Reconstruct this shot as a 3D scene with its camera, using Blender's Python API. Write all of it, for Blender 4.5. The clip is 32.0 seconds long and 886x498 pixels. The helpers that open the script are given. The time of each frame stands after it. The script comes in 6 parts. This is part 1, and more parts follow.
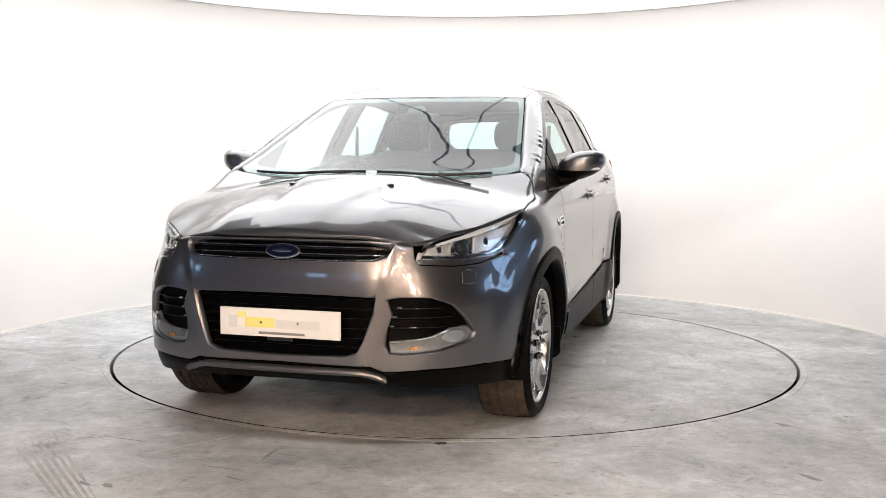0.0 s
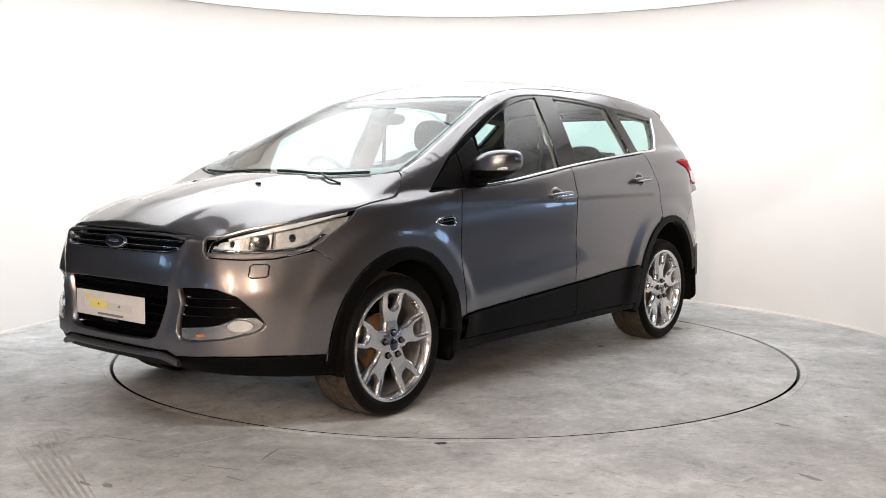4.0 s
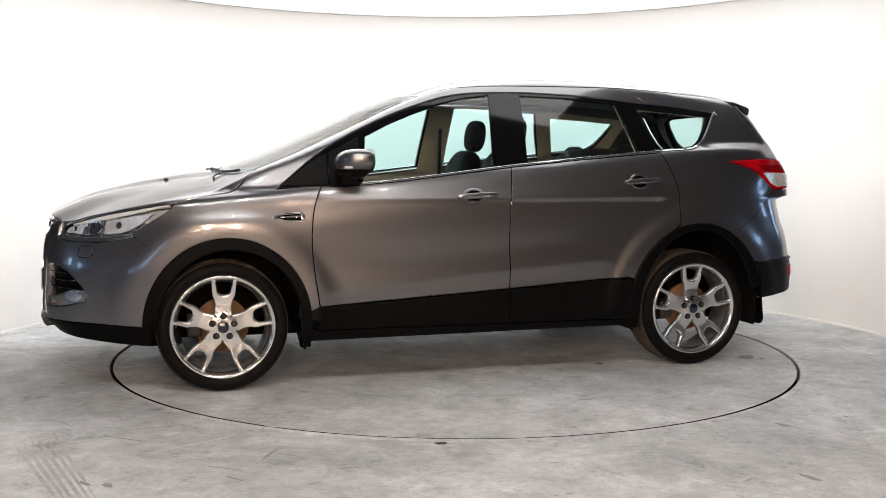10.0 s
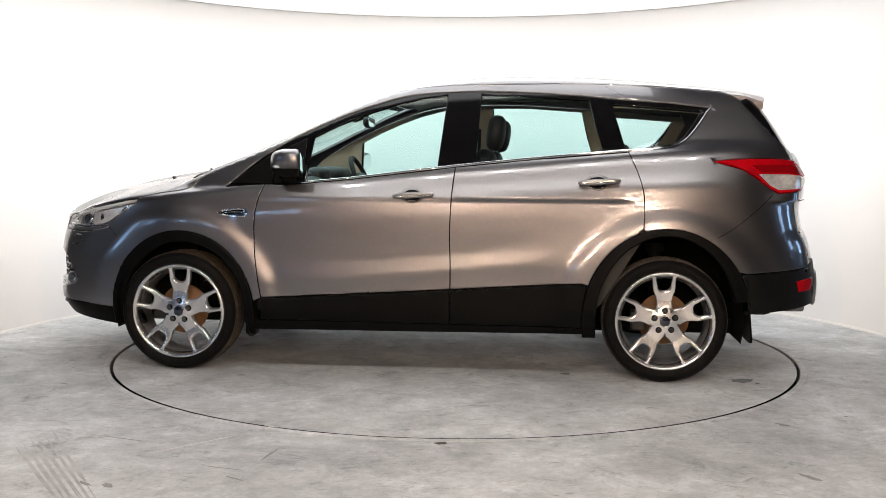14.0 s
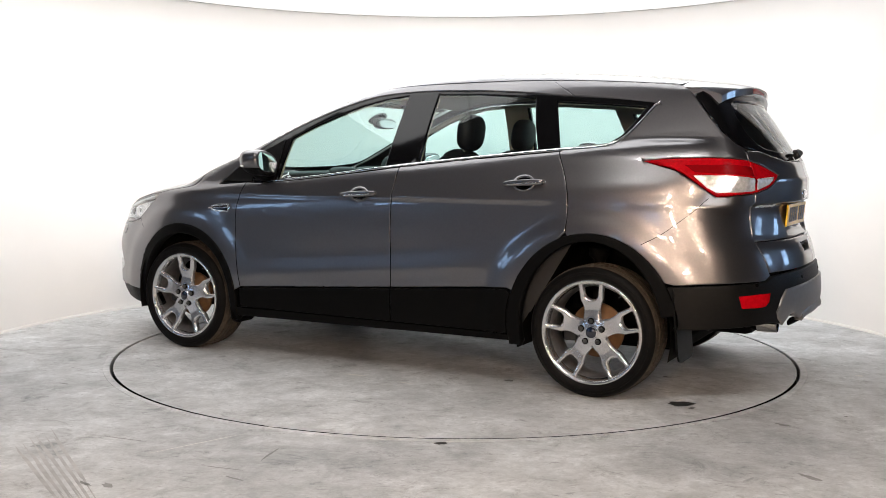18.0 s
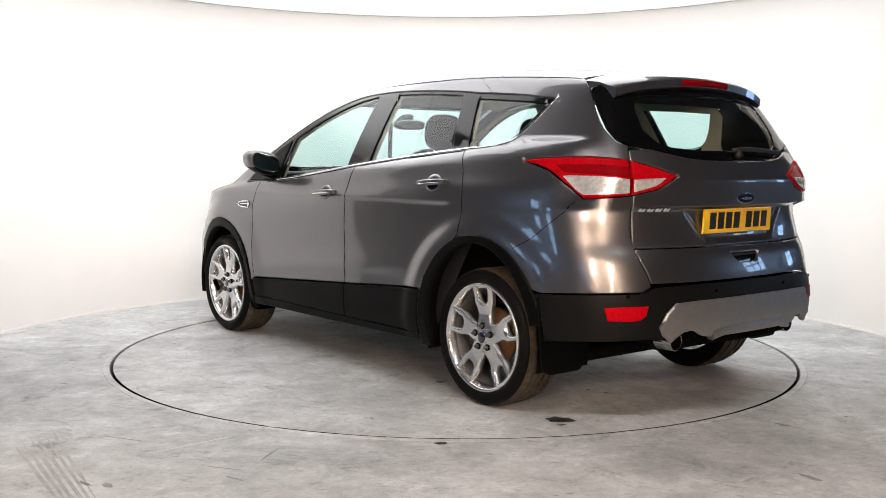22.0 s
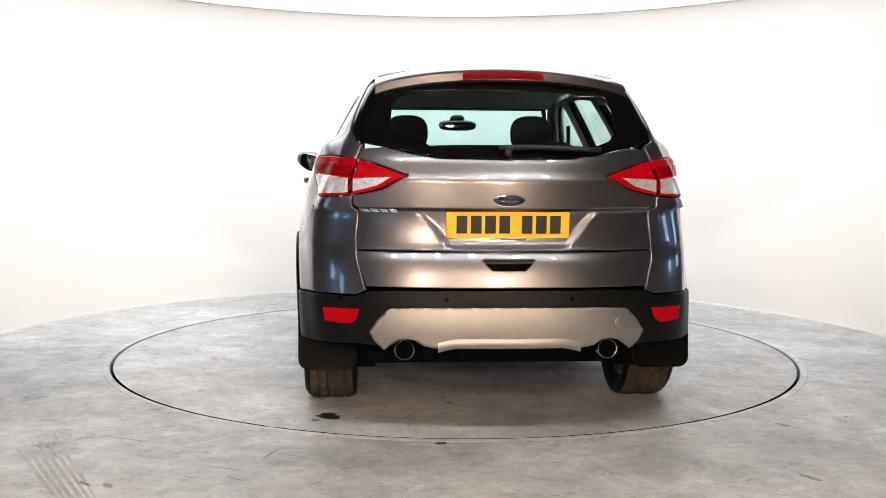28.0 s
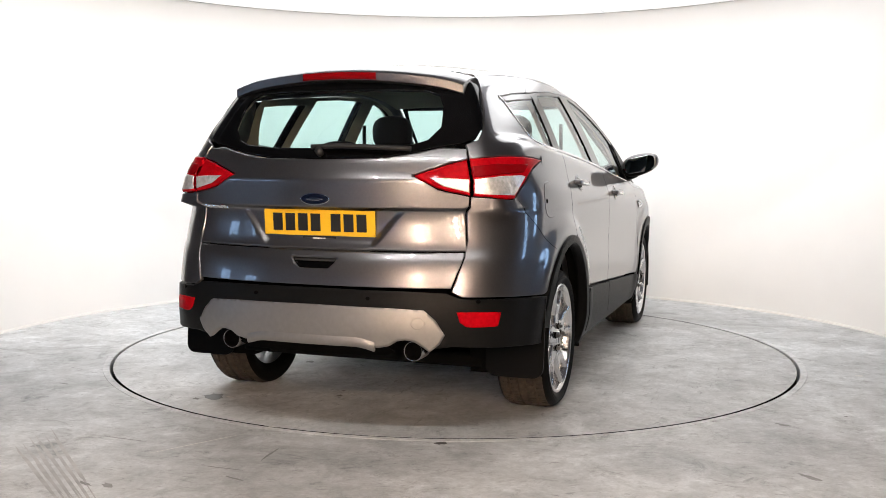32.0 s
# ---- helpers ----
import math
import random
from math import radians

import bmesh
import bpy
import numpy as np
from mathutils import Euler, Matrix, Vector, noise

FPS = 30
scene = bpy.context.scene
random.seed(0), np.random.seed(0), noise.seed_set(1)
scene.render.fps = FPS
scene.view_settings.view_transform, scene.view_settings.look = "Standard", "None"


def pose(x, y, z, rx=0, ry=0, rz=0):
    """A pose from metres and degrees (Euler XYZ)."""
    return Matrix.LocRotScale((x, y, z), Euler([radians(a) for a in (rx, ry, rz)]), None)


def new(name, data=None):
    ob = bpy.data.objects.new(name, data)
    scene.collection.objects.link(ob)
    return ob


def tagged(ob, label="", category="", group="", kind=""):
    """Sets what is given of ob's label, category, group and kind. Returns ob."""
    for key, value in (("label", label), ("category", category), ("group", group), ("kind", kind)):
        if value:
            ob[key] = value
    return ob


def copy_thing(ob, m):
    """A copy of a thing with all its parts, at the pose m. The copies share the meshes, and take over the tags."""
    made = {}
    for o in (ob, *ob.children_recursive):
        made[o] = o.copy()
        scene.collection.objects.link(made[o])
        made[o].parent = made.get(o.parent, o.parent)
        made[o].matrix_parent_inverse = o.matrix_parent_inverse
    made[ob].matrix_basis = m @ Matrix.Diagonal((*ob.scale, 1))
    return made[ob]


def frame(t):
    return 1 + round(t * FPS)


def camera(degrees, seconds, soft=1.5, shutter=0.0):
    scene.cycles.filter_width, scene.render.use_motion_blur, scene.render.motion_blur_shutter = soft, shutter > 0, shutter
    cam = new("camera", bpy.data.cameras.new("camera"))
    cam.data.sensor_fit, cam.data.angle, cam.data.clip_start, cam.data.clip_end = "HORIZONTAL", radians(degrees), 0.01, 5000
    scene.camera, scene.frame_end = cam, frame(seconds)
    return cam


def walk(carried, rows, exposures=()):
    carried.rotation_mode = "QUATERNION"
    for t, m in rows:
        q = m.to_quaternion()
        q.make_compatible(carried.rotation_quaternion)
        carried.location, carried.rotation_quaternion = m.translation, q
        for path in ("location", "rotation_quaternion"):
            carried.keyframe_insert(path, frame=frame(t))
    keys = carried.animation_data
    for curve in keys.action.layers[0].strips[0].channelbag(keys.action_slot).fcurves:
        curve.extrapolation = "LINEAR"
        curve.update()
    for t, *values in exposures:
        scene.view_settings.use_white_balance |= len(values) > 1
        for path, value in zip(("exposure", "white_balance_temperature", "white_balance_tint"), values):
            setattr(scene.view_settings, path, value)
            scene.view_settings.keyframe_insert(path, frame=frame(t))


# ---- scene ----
cam = camera(47.64, 32.0, soft=0.7)
EYE = (0.0, -6.2546, 1.1856)
CAM_POSE = Matrix.Translation(EYE) @ Matrix.Rotation(0.0115, 4, "Z") @ Matrix.Rotation(math.pi / 2 - 0.0882, 4, "X") @ Matrix.Rotation(0.0057, 4, "Z")
walk(cam, [(0.0, CAM_POSE), (32.0, CAM_POSE)], exposures=[(0.0, -0.06), (32.0, -0.06)])

# heading of the car's nose on the turntable, degrees at each time
HEADINGS = [(0, -105.5), (3, -122.7), (6, -139.9), (9, -157.2), (13, -179.7), (16, -196.6), (19, -213.6), (23, -236.3), (26, -253.7), (28, -265.3), (29, -271.0), (32, -288.5)]
OFFX, OFFY = 0.1356, -0.060          # the car's middle stands a little off the turntable's axis
CX, CY = -0.04, -0.11                # middle of the round booth
WALL_R, CEIL_Z = 3.07, 2.475
DISC_R = 2.045
CEIL_FRONT = -1.05
# patches: place, half sizes, turn, kind
STAINS_DISC = [(-1.635, 0.718, 0.085, 0.07, 20, "oil"), (-0.690, 0.660, 0.035, 0.028, 40, "oil"), (-1.40, 0.136, 0.022, 0.014, 0, "oil"), (-1.30, 0.162, 0.016, 0.012, 0, "oil"), (-1.71, 0.775, 0.03, 0.02, 60, "oil"), (0.11, 0.958, 0.09, 0.012, 8, "chip"), (-0.228, 0.99, 0.07, 0.010, -5, "chip"), (-1.62, 0.64, 0.04, 0.015, 70, "chip")]
STAINS_FLOOR = [(-0.052, -2.125, 0.032, 0.03, 0, "oil"), (1.838, -1.622, 0.012, 0.01, 0, "oil"), (2.265, -0.717, 0.03, 0.02, 20, "chip"), (2.1, 2.38, 0.05, 0.03, 0, "scuff"), (-0.899, -2.488, 0.146, 0.006, -17, "scuff"), (-1.403, -2.098, 0.182, 0.006, -21, "scuff"), (-1.072, -2.163, 0.317, 0.005, 43, "chip"), (-0.808, -1.885, 0.054, 0.006, -24, "chip"), (-0.738, -2.305, 0.122, 0.007, 76, "scuff"), (-2.054, -1.069, 0.045, 0.01, -30, "scuff"), (-1.348, -2.688, 0.058, 0.01, -40, "scuff"), (-1.255, -2.714, 0.047, 0.018, -46, "scuff"), (-0.814, -2.617, 0.061, 0.009, -35, "scuff"), (1.352, -2.549, 0.07, 0.02, -58, "scuff"), (1.491, -1.78, 0.045, 0.022, -37, "scuff"), (-1.571, -2.575, 0.5346, 0.011, -56, "faint"), (-1.553, -2.551, 0.57645, 0.011, -57, "faint"), (-1.536, -2.526, 0.6183, 0.011, -58, "faint"), (-1.519, -2.5, 0.6615, 0.011, -58, "faint"), (-1.501, -2.474, 0.7047, 0.011, -59, "faint"), (-1.483, -2.447, 0.7506, 0.011, -60, "faint")]

# ---- world and lights ----
world = bpy.data.worlds.new("hall_air")
scene.world = world
world.use_nodes = True
world.node_tree.nodes["Background"].inputs[0].default_value = (0.55, 0.62, 0.75, 1)
world.node_tree.nodes["Background"].inputs[1].default_value = 0.006


# ---- materials ----
def mat(name, base, rough=0.5, metal=0.0, coat=0.0, coat_rough=0.03, vary=0.0, scale=40.0, bump=0.0, bump_scale=200.0, spec=0.5, emit=0.0, emit_colour=None, alpha=1.0, transmission=0.0, ior=1.5):
    m = bpy.data.materials.new(name)
    m.use_nodes = True
    nt = m.node_tree
    b = nt.nodes["Principled BSDF"]
    b.inputs["Base Color"].default_value = (*base, 1)
    b.inputs["Roughness"].default_value = rough
    b.inputs["Metallic"].default_value = metal
    b.inputs["Coat Weight"].default_value = coat
    b.inputs["Coat Roughness"].default_value = coat_rough
    b.inputs["Specular IOR Level"].default_value = spec
    b.inputs["IOR"].default_value = ior
    b.inputs["Transmission Weight"].default_value = transmission
    if emit:
        b.inputs["Emission Color"].default_value = (*(emit_colour or base), 1)
        b.inputs["Emission Strength"].default_value = emit
    if vary or bump:
        tc = nt.nodes.new("ShaderNodeTexCoord")
    if vary:
        n1 = nt.nodes.new("ShaderNodeTexNoise")
        n1.inputs["Scale"].default_value, n1.inputs["Detail"].default_value = scale, 6
        n2 = nt.nodes.new("ShaderNodeTexNoise")
        n2.inputs["Scale"].default_value, n2.inputs["Detail"].default_value = scale * 0.11, 3
        ad = nt.nodes.new("ShaderNodeMath")
        ad.operation = "ADD"
        rp = nt.nodes.new("ShaderNodeMapRange")
        rp.inputs[1].default_value, rp.inputs[2].default_value = 0.7, 1.3
        rp.inputs[3].default_value, rp.inputs[4].default_value = 1 - vary, 1 + vary
        mx = nt.nodes.new("ShaderNodeVectorMath")
        mx.operation = "SCALE"
        mx.inputs[0].default_value = base
        for n in (n1, n2):
            nt.links.new(tc.outputs["Object"], n.inputs["Vector"])
        nt.links.new(n1.outputs["Fac"], ad.inputs[0])
        nt.links.new(n2.outputs["Fac"], ad.inputs[1])
        nt.links.new(ad.outputs[0], rp.inputs[0])
        nt.links.new(rp.outputs[0], mx.inputs["Scale"])
        nt.links.new(mx.outputs[0], b.inputs["Base Color"])
    if bump:
        n3 = nt.nodes.new("ShaderNodeTexNoise")
        n3.inputs["Scale"].default_value, n3.inputs["Detail"].default_value = bump_scale, 4
        bp = nt.nodes.new("ShaderNodeBump")
        bp.inputs["Strength"].default_value, bp.inputs["Distance"].default_value = bump, 0.002
        nt.links.new(tc.outputs["Object"], n3.inputs["Vector"])
        nt.links.new(n3.outputs["Fac"], bp.inputs["Height"])
        nt.links.new(bp.outputs[0], b.inputs["Normal"])
    return m


PAINT = mat("grey_metallic_paint", (0.170, 0.166, 0.172), rough=0.31, metal=0.93, coat=1.0, coat_rough=0.02, vary=0.05, scale=900)
PAINT.node_tree.nodes["Principled BSDF"].inputs["Specular Tint"].default_value = (0.6, 0.6, 0.61, 1)
CLADDING = mat("black_grained_plastic", (0.0022, 0.0021, 0.0021), rough=0.42, spec=0.07, vary=0.2, scale=60, bump=0.15, bump_scale=900)
GLOSS_BLACK = mat("gloss_black", (0.002, 0.002, 0.0022), rough=0.08, spec=0.35)
DARK = mat("dark_void", (0.003, 0.003, 0.003), rough=0.9, spec=0.02)
GRILLE = mat("black_grille_plastic", (0.002, 0.002, 0.0021), rough=0.35, spec=0.06)
CHROME = mat("chrome", (0.75, 0.75, 0.76), rough=0.06, metal=1.0)
SATIN = mat("satin_silver", (0.33, 0.318, 0.305), rough=0.45, metal=0.9, vary=0.06)
ALLOY = mat("alloy_silver", (0.64, 0.64, 0.645), rough=0.22, metal=0.95, coat=0.5, vary=0.05, scale=30)
RUBBER = mat("tyre_rubber", (0.0045, 0.0043, 0.0042), rough=0.55, spec=0.08, vary=0.3, scale=25, bump=0.2)
TREAD = mat("dusty_tread_rubber", (0.058, 0.044, 0.031), rough=0.85, vary=0.5, scale=35, bump=0.4)


def glass_mat(name, tint, rough=0.0, see=0.85):
    m = bpy.data.materials.new(name)
    m.use_nodes = True
    nt = m.node_tree
    nt.nodes.clear()
    out = nt.nodes.new("ShaderNodeOutputMaterial")
    tr, gl, mx, fr, pw, ma = (nt.nodes.new(k) for k in ("ShaderNodeBsdfTransparent", "ShaderNodeBsdfGlossy", "ShaderNodeMixShader", "ShaderNodeLayerWeight", "ShaderNodeMath", "ShaderNodeMath"))
    tr.inputs[0].default_value = (*tint, 1)
    gl.inputs["Roughness"].default_value = rough
    fr.inputs[0].default_value = 0.5
    pw.operation, ma.operation = "POWER", "MULTIPLY_ADD"
    pw.inputs[1].default_value, ma.inputs[1].default_value, ma.inputs[2].default_value = 5.0, 0.85, 0.06
    nt.links.new(fr.outputs["Facing"], pw.inputs[0])
    nt.links.new(pw.outputs[0], ma.inputs[0])
    nt.links.new(ma.outputs[0], mx.inputs[0])
    nt.links.new(tr.outputs[0], mx.inputs[1])
    nt.links.new(gl.outputs[0], mx.inputs[2])
    nt.links.new(mx.outputs[0], out.inputs[0])
    return m


GLASS = glass_mat("tinted_window_glass", (0.74, 0.90, 0.88))
CLEAR = glass_mat("clear_lamp_lens", (0.93, 0.95, 0.96))
RED_LENS = glass_mat("red_lamp_lens", (0.75, 0.03, 0.03))


def concrete(name, tone):
    m = mat(name, tone, rough=0.6)
    nt = m.node_tree
    b = nt.nodes["Principled BSDF"]
    tc = nt.nodes.new("ShaderNodeTexCoord")

    def tex(scale, detail, rough=0.6, stretch=(1, 1, 1), dist=0.0, turn=0.0):
        mp = nt.nodes.new("ShaderNodeMapping")
        mp.inputs["Rotation"].default_value = (0, 0, radians(turn))
        mp.inputs["Scale"].default_value = stretch
        n = nt.nodes.new("ShaderNodeTexNoise")
        n.inputs["Scale"].default_value, n.inputs["Detail"].default_value, n.inputs["Roughness"].default_value = scale, detail, rough
        n.inputs["Distortion"].default_value = dist
        nt.links.new(tc.outputs["Object"], mp.inputs[0])
        nt.links.new(mp.outputs[0], n.inputs["Vector"])
        return n.outputs["Fac"]

    def ramp(src, lo, hi, a, bb):
        r = nt.nodes.new("ShaderNodeMapRange")
        r.inputs[1].default_value, r.inputs[2].default_value, r.inputs[3].default_value, r.inputs[4].default_value = lo, hi, a, bb
        nt.links.new(src, r.inputs[0])
        return r.outputs[0]

    def mul(a, bb):
        n = nt.nodes.new("ShaderNodeMath")
        n.operation = "MULTIPLY"
        nt.links.new(a, n.inputs[0])
        nt.links.new(bb, n.inputs[1])
        return n.outputs[0]

    v = mul(ramp(tex(0.8, 5, 0.6, dist=0.8), 0.34, 0.66, 0.74, 1.14), ramp(tex(3.2, 10, 0.72, dist=0.6), 0.3, 0.7, 0.70, 1.24))
    v = mul(v, ramp(tex(60, 4), 0.3, 0.7, 0.93, 1.06))
    v = mul(v, ramp(tex(16, 8, 0.78, dist=0.4), 0.3, 0.7, 0.80, 1.14))
    v = mul(v, ramp(tex(7, 7, 0.7, dist=0.9), 0.36, 0.64, 0.88, 1.09))
    # dark rubbed patches and pale worn ones
    v = mul(v, ramp(tex(4.2, 9, 0.8, dist=0.7), 0.55, 0.66, 1.0, 0.60))
    v = mul(v, ramp(tex(9.5, 8, 0.8, (1, 2.2, 1), 0.5), 0.57, 0.66, 1.0, 0.55))
    v = mul(v, ramp(tex(2.1, 9, 0.75, dist=0.8), 0.56, 0.70, 1.0, 1.26))
    v = mul(v, ramp(tex(24, 6, 0.8), 0.62, 0.70, 1.0, 0.6))
    # fine scratches in three directions
    for turn in (12, 74, 131):
        v = mul(v, ramp(tex(5.5, 4, 0.6, (1, 16, 1), 0.25, turn), 0.66, 0.71, 1.0, 0.72))
    v = mul(v, ramp(tex(6.5, 4, 0.6, (1, 14, 1), 0.25, 40), 0.67, 0.72, 1.0, 1.22))
    sc = nt.nodes.new("ShaderNodeVectorMath")
    sc.operation = "SCALE"
    sc.inputs[0].default_value = tone
    nt.links.new(v, sc.inputs["Scale"])
    nt.links.new(sc.outputs[0], b.inputs["Base Color"])
    nt.links.new(ramp(tex(4, 6), 0.3, 0.7, 0.42, 0.62), b.inputs["Roughness"])
    bp = nt.nodes.new("ShaderNodeBump")
    bp.inputs["Strength"].default_value, bp.inputs["Distance"].default_value = 0.15, 0.002
    nt.links.new(tex(30, 6), bp.inputs["Height"])
    nt.links.new(bp.outputs[0], b.inputs["Normal"])
    return m


FLOOR = concrete("worn_grey_floor_paint", (0.525, 0.541, 0.552))
DISC = concrete("worn_grey_turntable_paint", (0.545, 0.556, 0.563))
WHITE_WALL = mat("white_booth_paint", (0.77, 0.767, 0.76), rough=0.7, vary=0.02, scale=3)
CEILING = mat("lit_white_ceiling_sheet", (0.8, 0.8, 0.79), rough=0.6, emit=1.0, emit_colour=(0.985, 0.99, 1.0))


def hot_spots(m, even, spots):
    """Lets a sheet glow evenly, and more where lamps stand close behind it: (x, y, width, strength)."""
    nt = m.node_tree
    tc = nt.nodes.new("ShaderNodeTexCoord")
    total = None
    for x, y, w, s in spots:
        d = nt.nodes.new("ShaderNodeVectorMath")
        d.operation = "DISTANCE"
        d.inputs[1].default_value = (x, y, CEIL_Z)
        nt.links.new(tc.outputs["Object"], d.inputs[0])
        r = nt.nodes.new("ShaderNodeMapRange")
        r.interpolation_type = "SMOOTHERSTEP"
        r.inputs[1].default_value, r.inputs[2].default_value, r.inputs[3].default_value, r.inputs[4].default_value = 0.0 if w < 3 else 2.1, min(w, 3.05), s, 0.0
        nt.links.new(d.outputs["Value"], r.inputs[0])
        a = nt.nodes.new("ShaderNodeMath")
        a.operation = "ADD"
        nt.links.new(r.outputs[0], a.inputs[0])
        if total:
            nt.links.new(total, a.inputs[1])
        else:
            a.inputs[1].default_value = even
        total = a.outputs[0]
    nt.links.new(total, nt.nodes["Principled BSDF"].inputs["Emission Strength"])


hot_spots(CEILING, 0.64, [(CX, CY, 3.6, 2.2), (-1.35, 0.8, 1.1, 1.8), (-0.1, 2.1, 0.8, 2.5), (1.5, 0.9, 0.9, 2.0)])
HALL_WALL = mat("hall_grey_sheet", (0.115, 0.13, 0.17), rough=0.7, vary=0.2, scale=2)
# lighter copy of the hall sheet; its colour stands for the brighter west side
LIT_SIDE_WALL = mat("hall_sheet_lit_side", (0.17, 0.19, 0.23), rough=0.7, vary=0.1, scale=2)
STAND = mat("black_stand_metal", (0.02, 0.02, 0.02), rough=0.4)
WINDOW_GLOW = mat("daylit_hall_window", (0.5, 0.6, 0.8), emit=7.5, emit_colour=(0.40, 0.64, 1.0))
RING = concrete("grey_steel_ring", (0.60, 0.61, 0.62))
SKIRT = mat("white_sealant", (0.7, 0.69, 0.67), rough=0.5)
WARM_GLOW = mat("warm_lamp_face", (0.9, 0.8, 0.7), emit=700.0, emit_colour=(1.0, 0.73, 0.53))
SPOT_GLOW = mat("spot_lamp_face", (0.9, 0.88, 0.85), emit=520.0, emit_colour=(1.0, 0.965, 0.92))


# ---- mesh helpers ----
def part(name, bm, material, parent=None, label="", smooth=True):
    """Links a bmesh as one mesh object under its thing."""
    me = bpy.data.meshes.new(name)
    bm.to_mesh(me)
    bm.free()
    me.materials.append(material)
    if smooth:
        me.polygons.foreach_set("use_smooth", [True] * len(me.polygons))
    ob = new(name, me)
    if parent:
        ob.parent = parent
    if label:
        tagged(ob, label)
    return ob


def lathe(rows, n=64, a0=0.0, a1=2 * math.pi, m=None):
    """Rows of (radius, height), turned about z."""
    bm = bmesh.new()
    full = abs(a1 - a0 - 2 * math.pi) < 1e-6
    k = n if full else n + 1
    rings = [[bm.verts.new((r * math.cos(a0 + (a1 - a0) * i / n), r * math.sin(a0 + (a1 - a0) * i / n), z)) for i in range(k)] for r, z in rows]
    for a, b in zip(rings, rings[1:]):
        for i in range(n):
            j = (i + 1) % k
            bm.faces.new((a[i], a[j], b[j], b[i]))
    if m:
        bm.transform(m)
    return bm


def box(x0, x1, y0, y1, z0, z1, bevel=0.0, bm=None):
    own = bm is None
    bm = bm or bmesh.new()
    vs = [bm.verts.new((x, y, z)) for x in (x0, x1) for y in (y0, y1) for z in (z0, z1)]
    fs = [bm.faces.new([vs[i] for i in f]) for f in ((0, 1, 3, 2), (4, 6, 7, 5), (0, 4, 5, 1), (2, 3, 7, 6), (0, 2, 6, 4), (1, 5, 7, 3))]
    if bevel:
        bmesh.ops.bevel(bm, geom=list({e for f in fs for e in f.edges}), offset=bevel, segments=2, affect="EDGES", profile=0.6)
    return bm


def add_bm(dst, src, m=None):
    """Moves the geometry of src into dst."""
    if m:
        src.transform(m)
    me = bpy.data.meshes.new("tmp")
    src.to_mesh(me)
    src.free()
    dst.from_mesh(me)
    bpy.data.meshes.remove(me)
    return dst


# ---- the booth ----
def ring_sheet(r_in, half, z, drop, n=160):
    """A square sheet with a round hole, whose edge goes down by drop."""
    bm = bmesh.new()
    inner, rim, outer = [], [], []
    for i in range(n):
        a = 2 * math.pi * i / n
        c, s = math.cos(a), math.sin(a)
        k = half / max(abs(c), abs(s))
        inner.append(bm.verts.new((r_in * c, r_in * s, z)))
        rim.append(bm.verts.new((r_in * c, r_in * s, z - drop)))
        outer.append(bm.verts.new((k * c, k * s, z)))
    for i in range(n):
        j = (i + 1) % n
        bm.faces.new((inner[i], outer[i], outer[j], inner[j]))
        bm.faces.new((rim[i], inner[i], inner[j], rim[j]))
    bm.faces.new(rim)
    bmesh.ops.recalc_face_normals(bm, faces=bm.faces)
    return bm


def in_corner(p):
    """True in the two front corners of the ceiling, made dark to shape the car's reflections."""
    return (p.x > 1.25 and p.y < 0.25) or (p.x < -1.6 and p.y < -0.4)


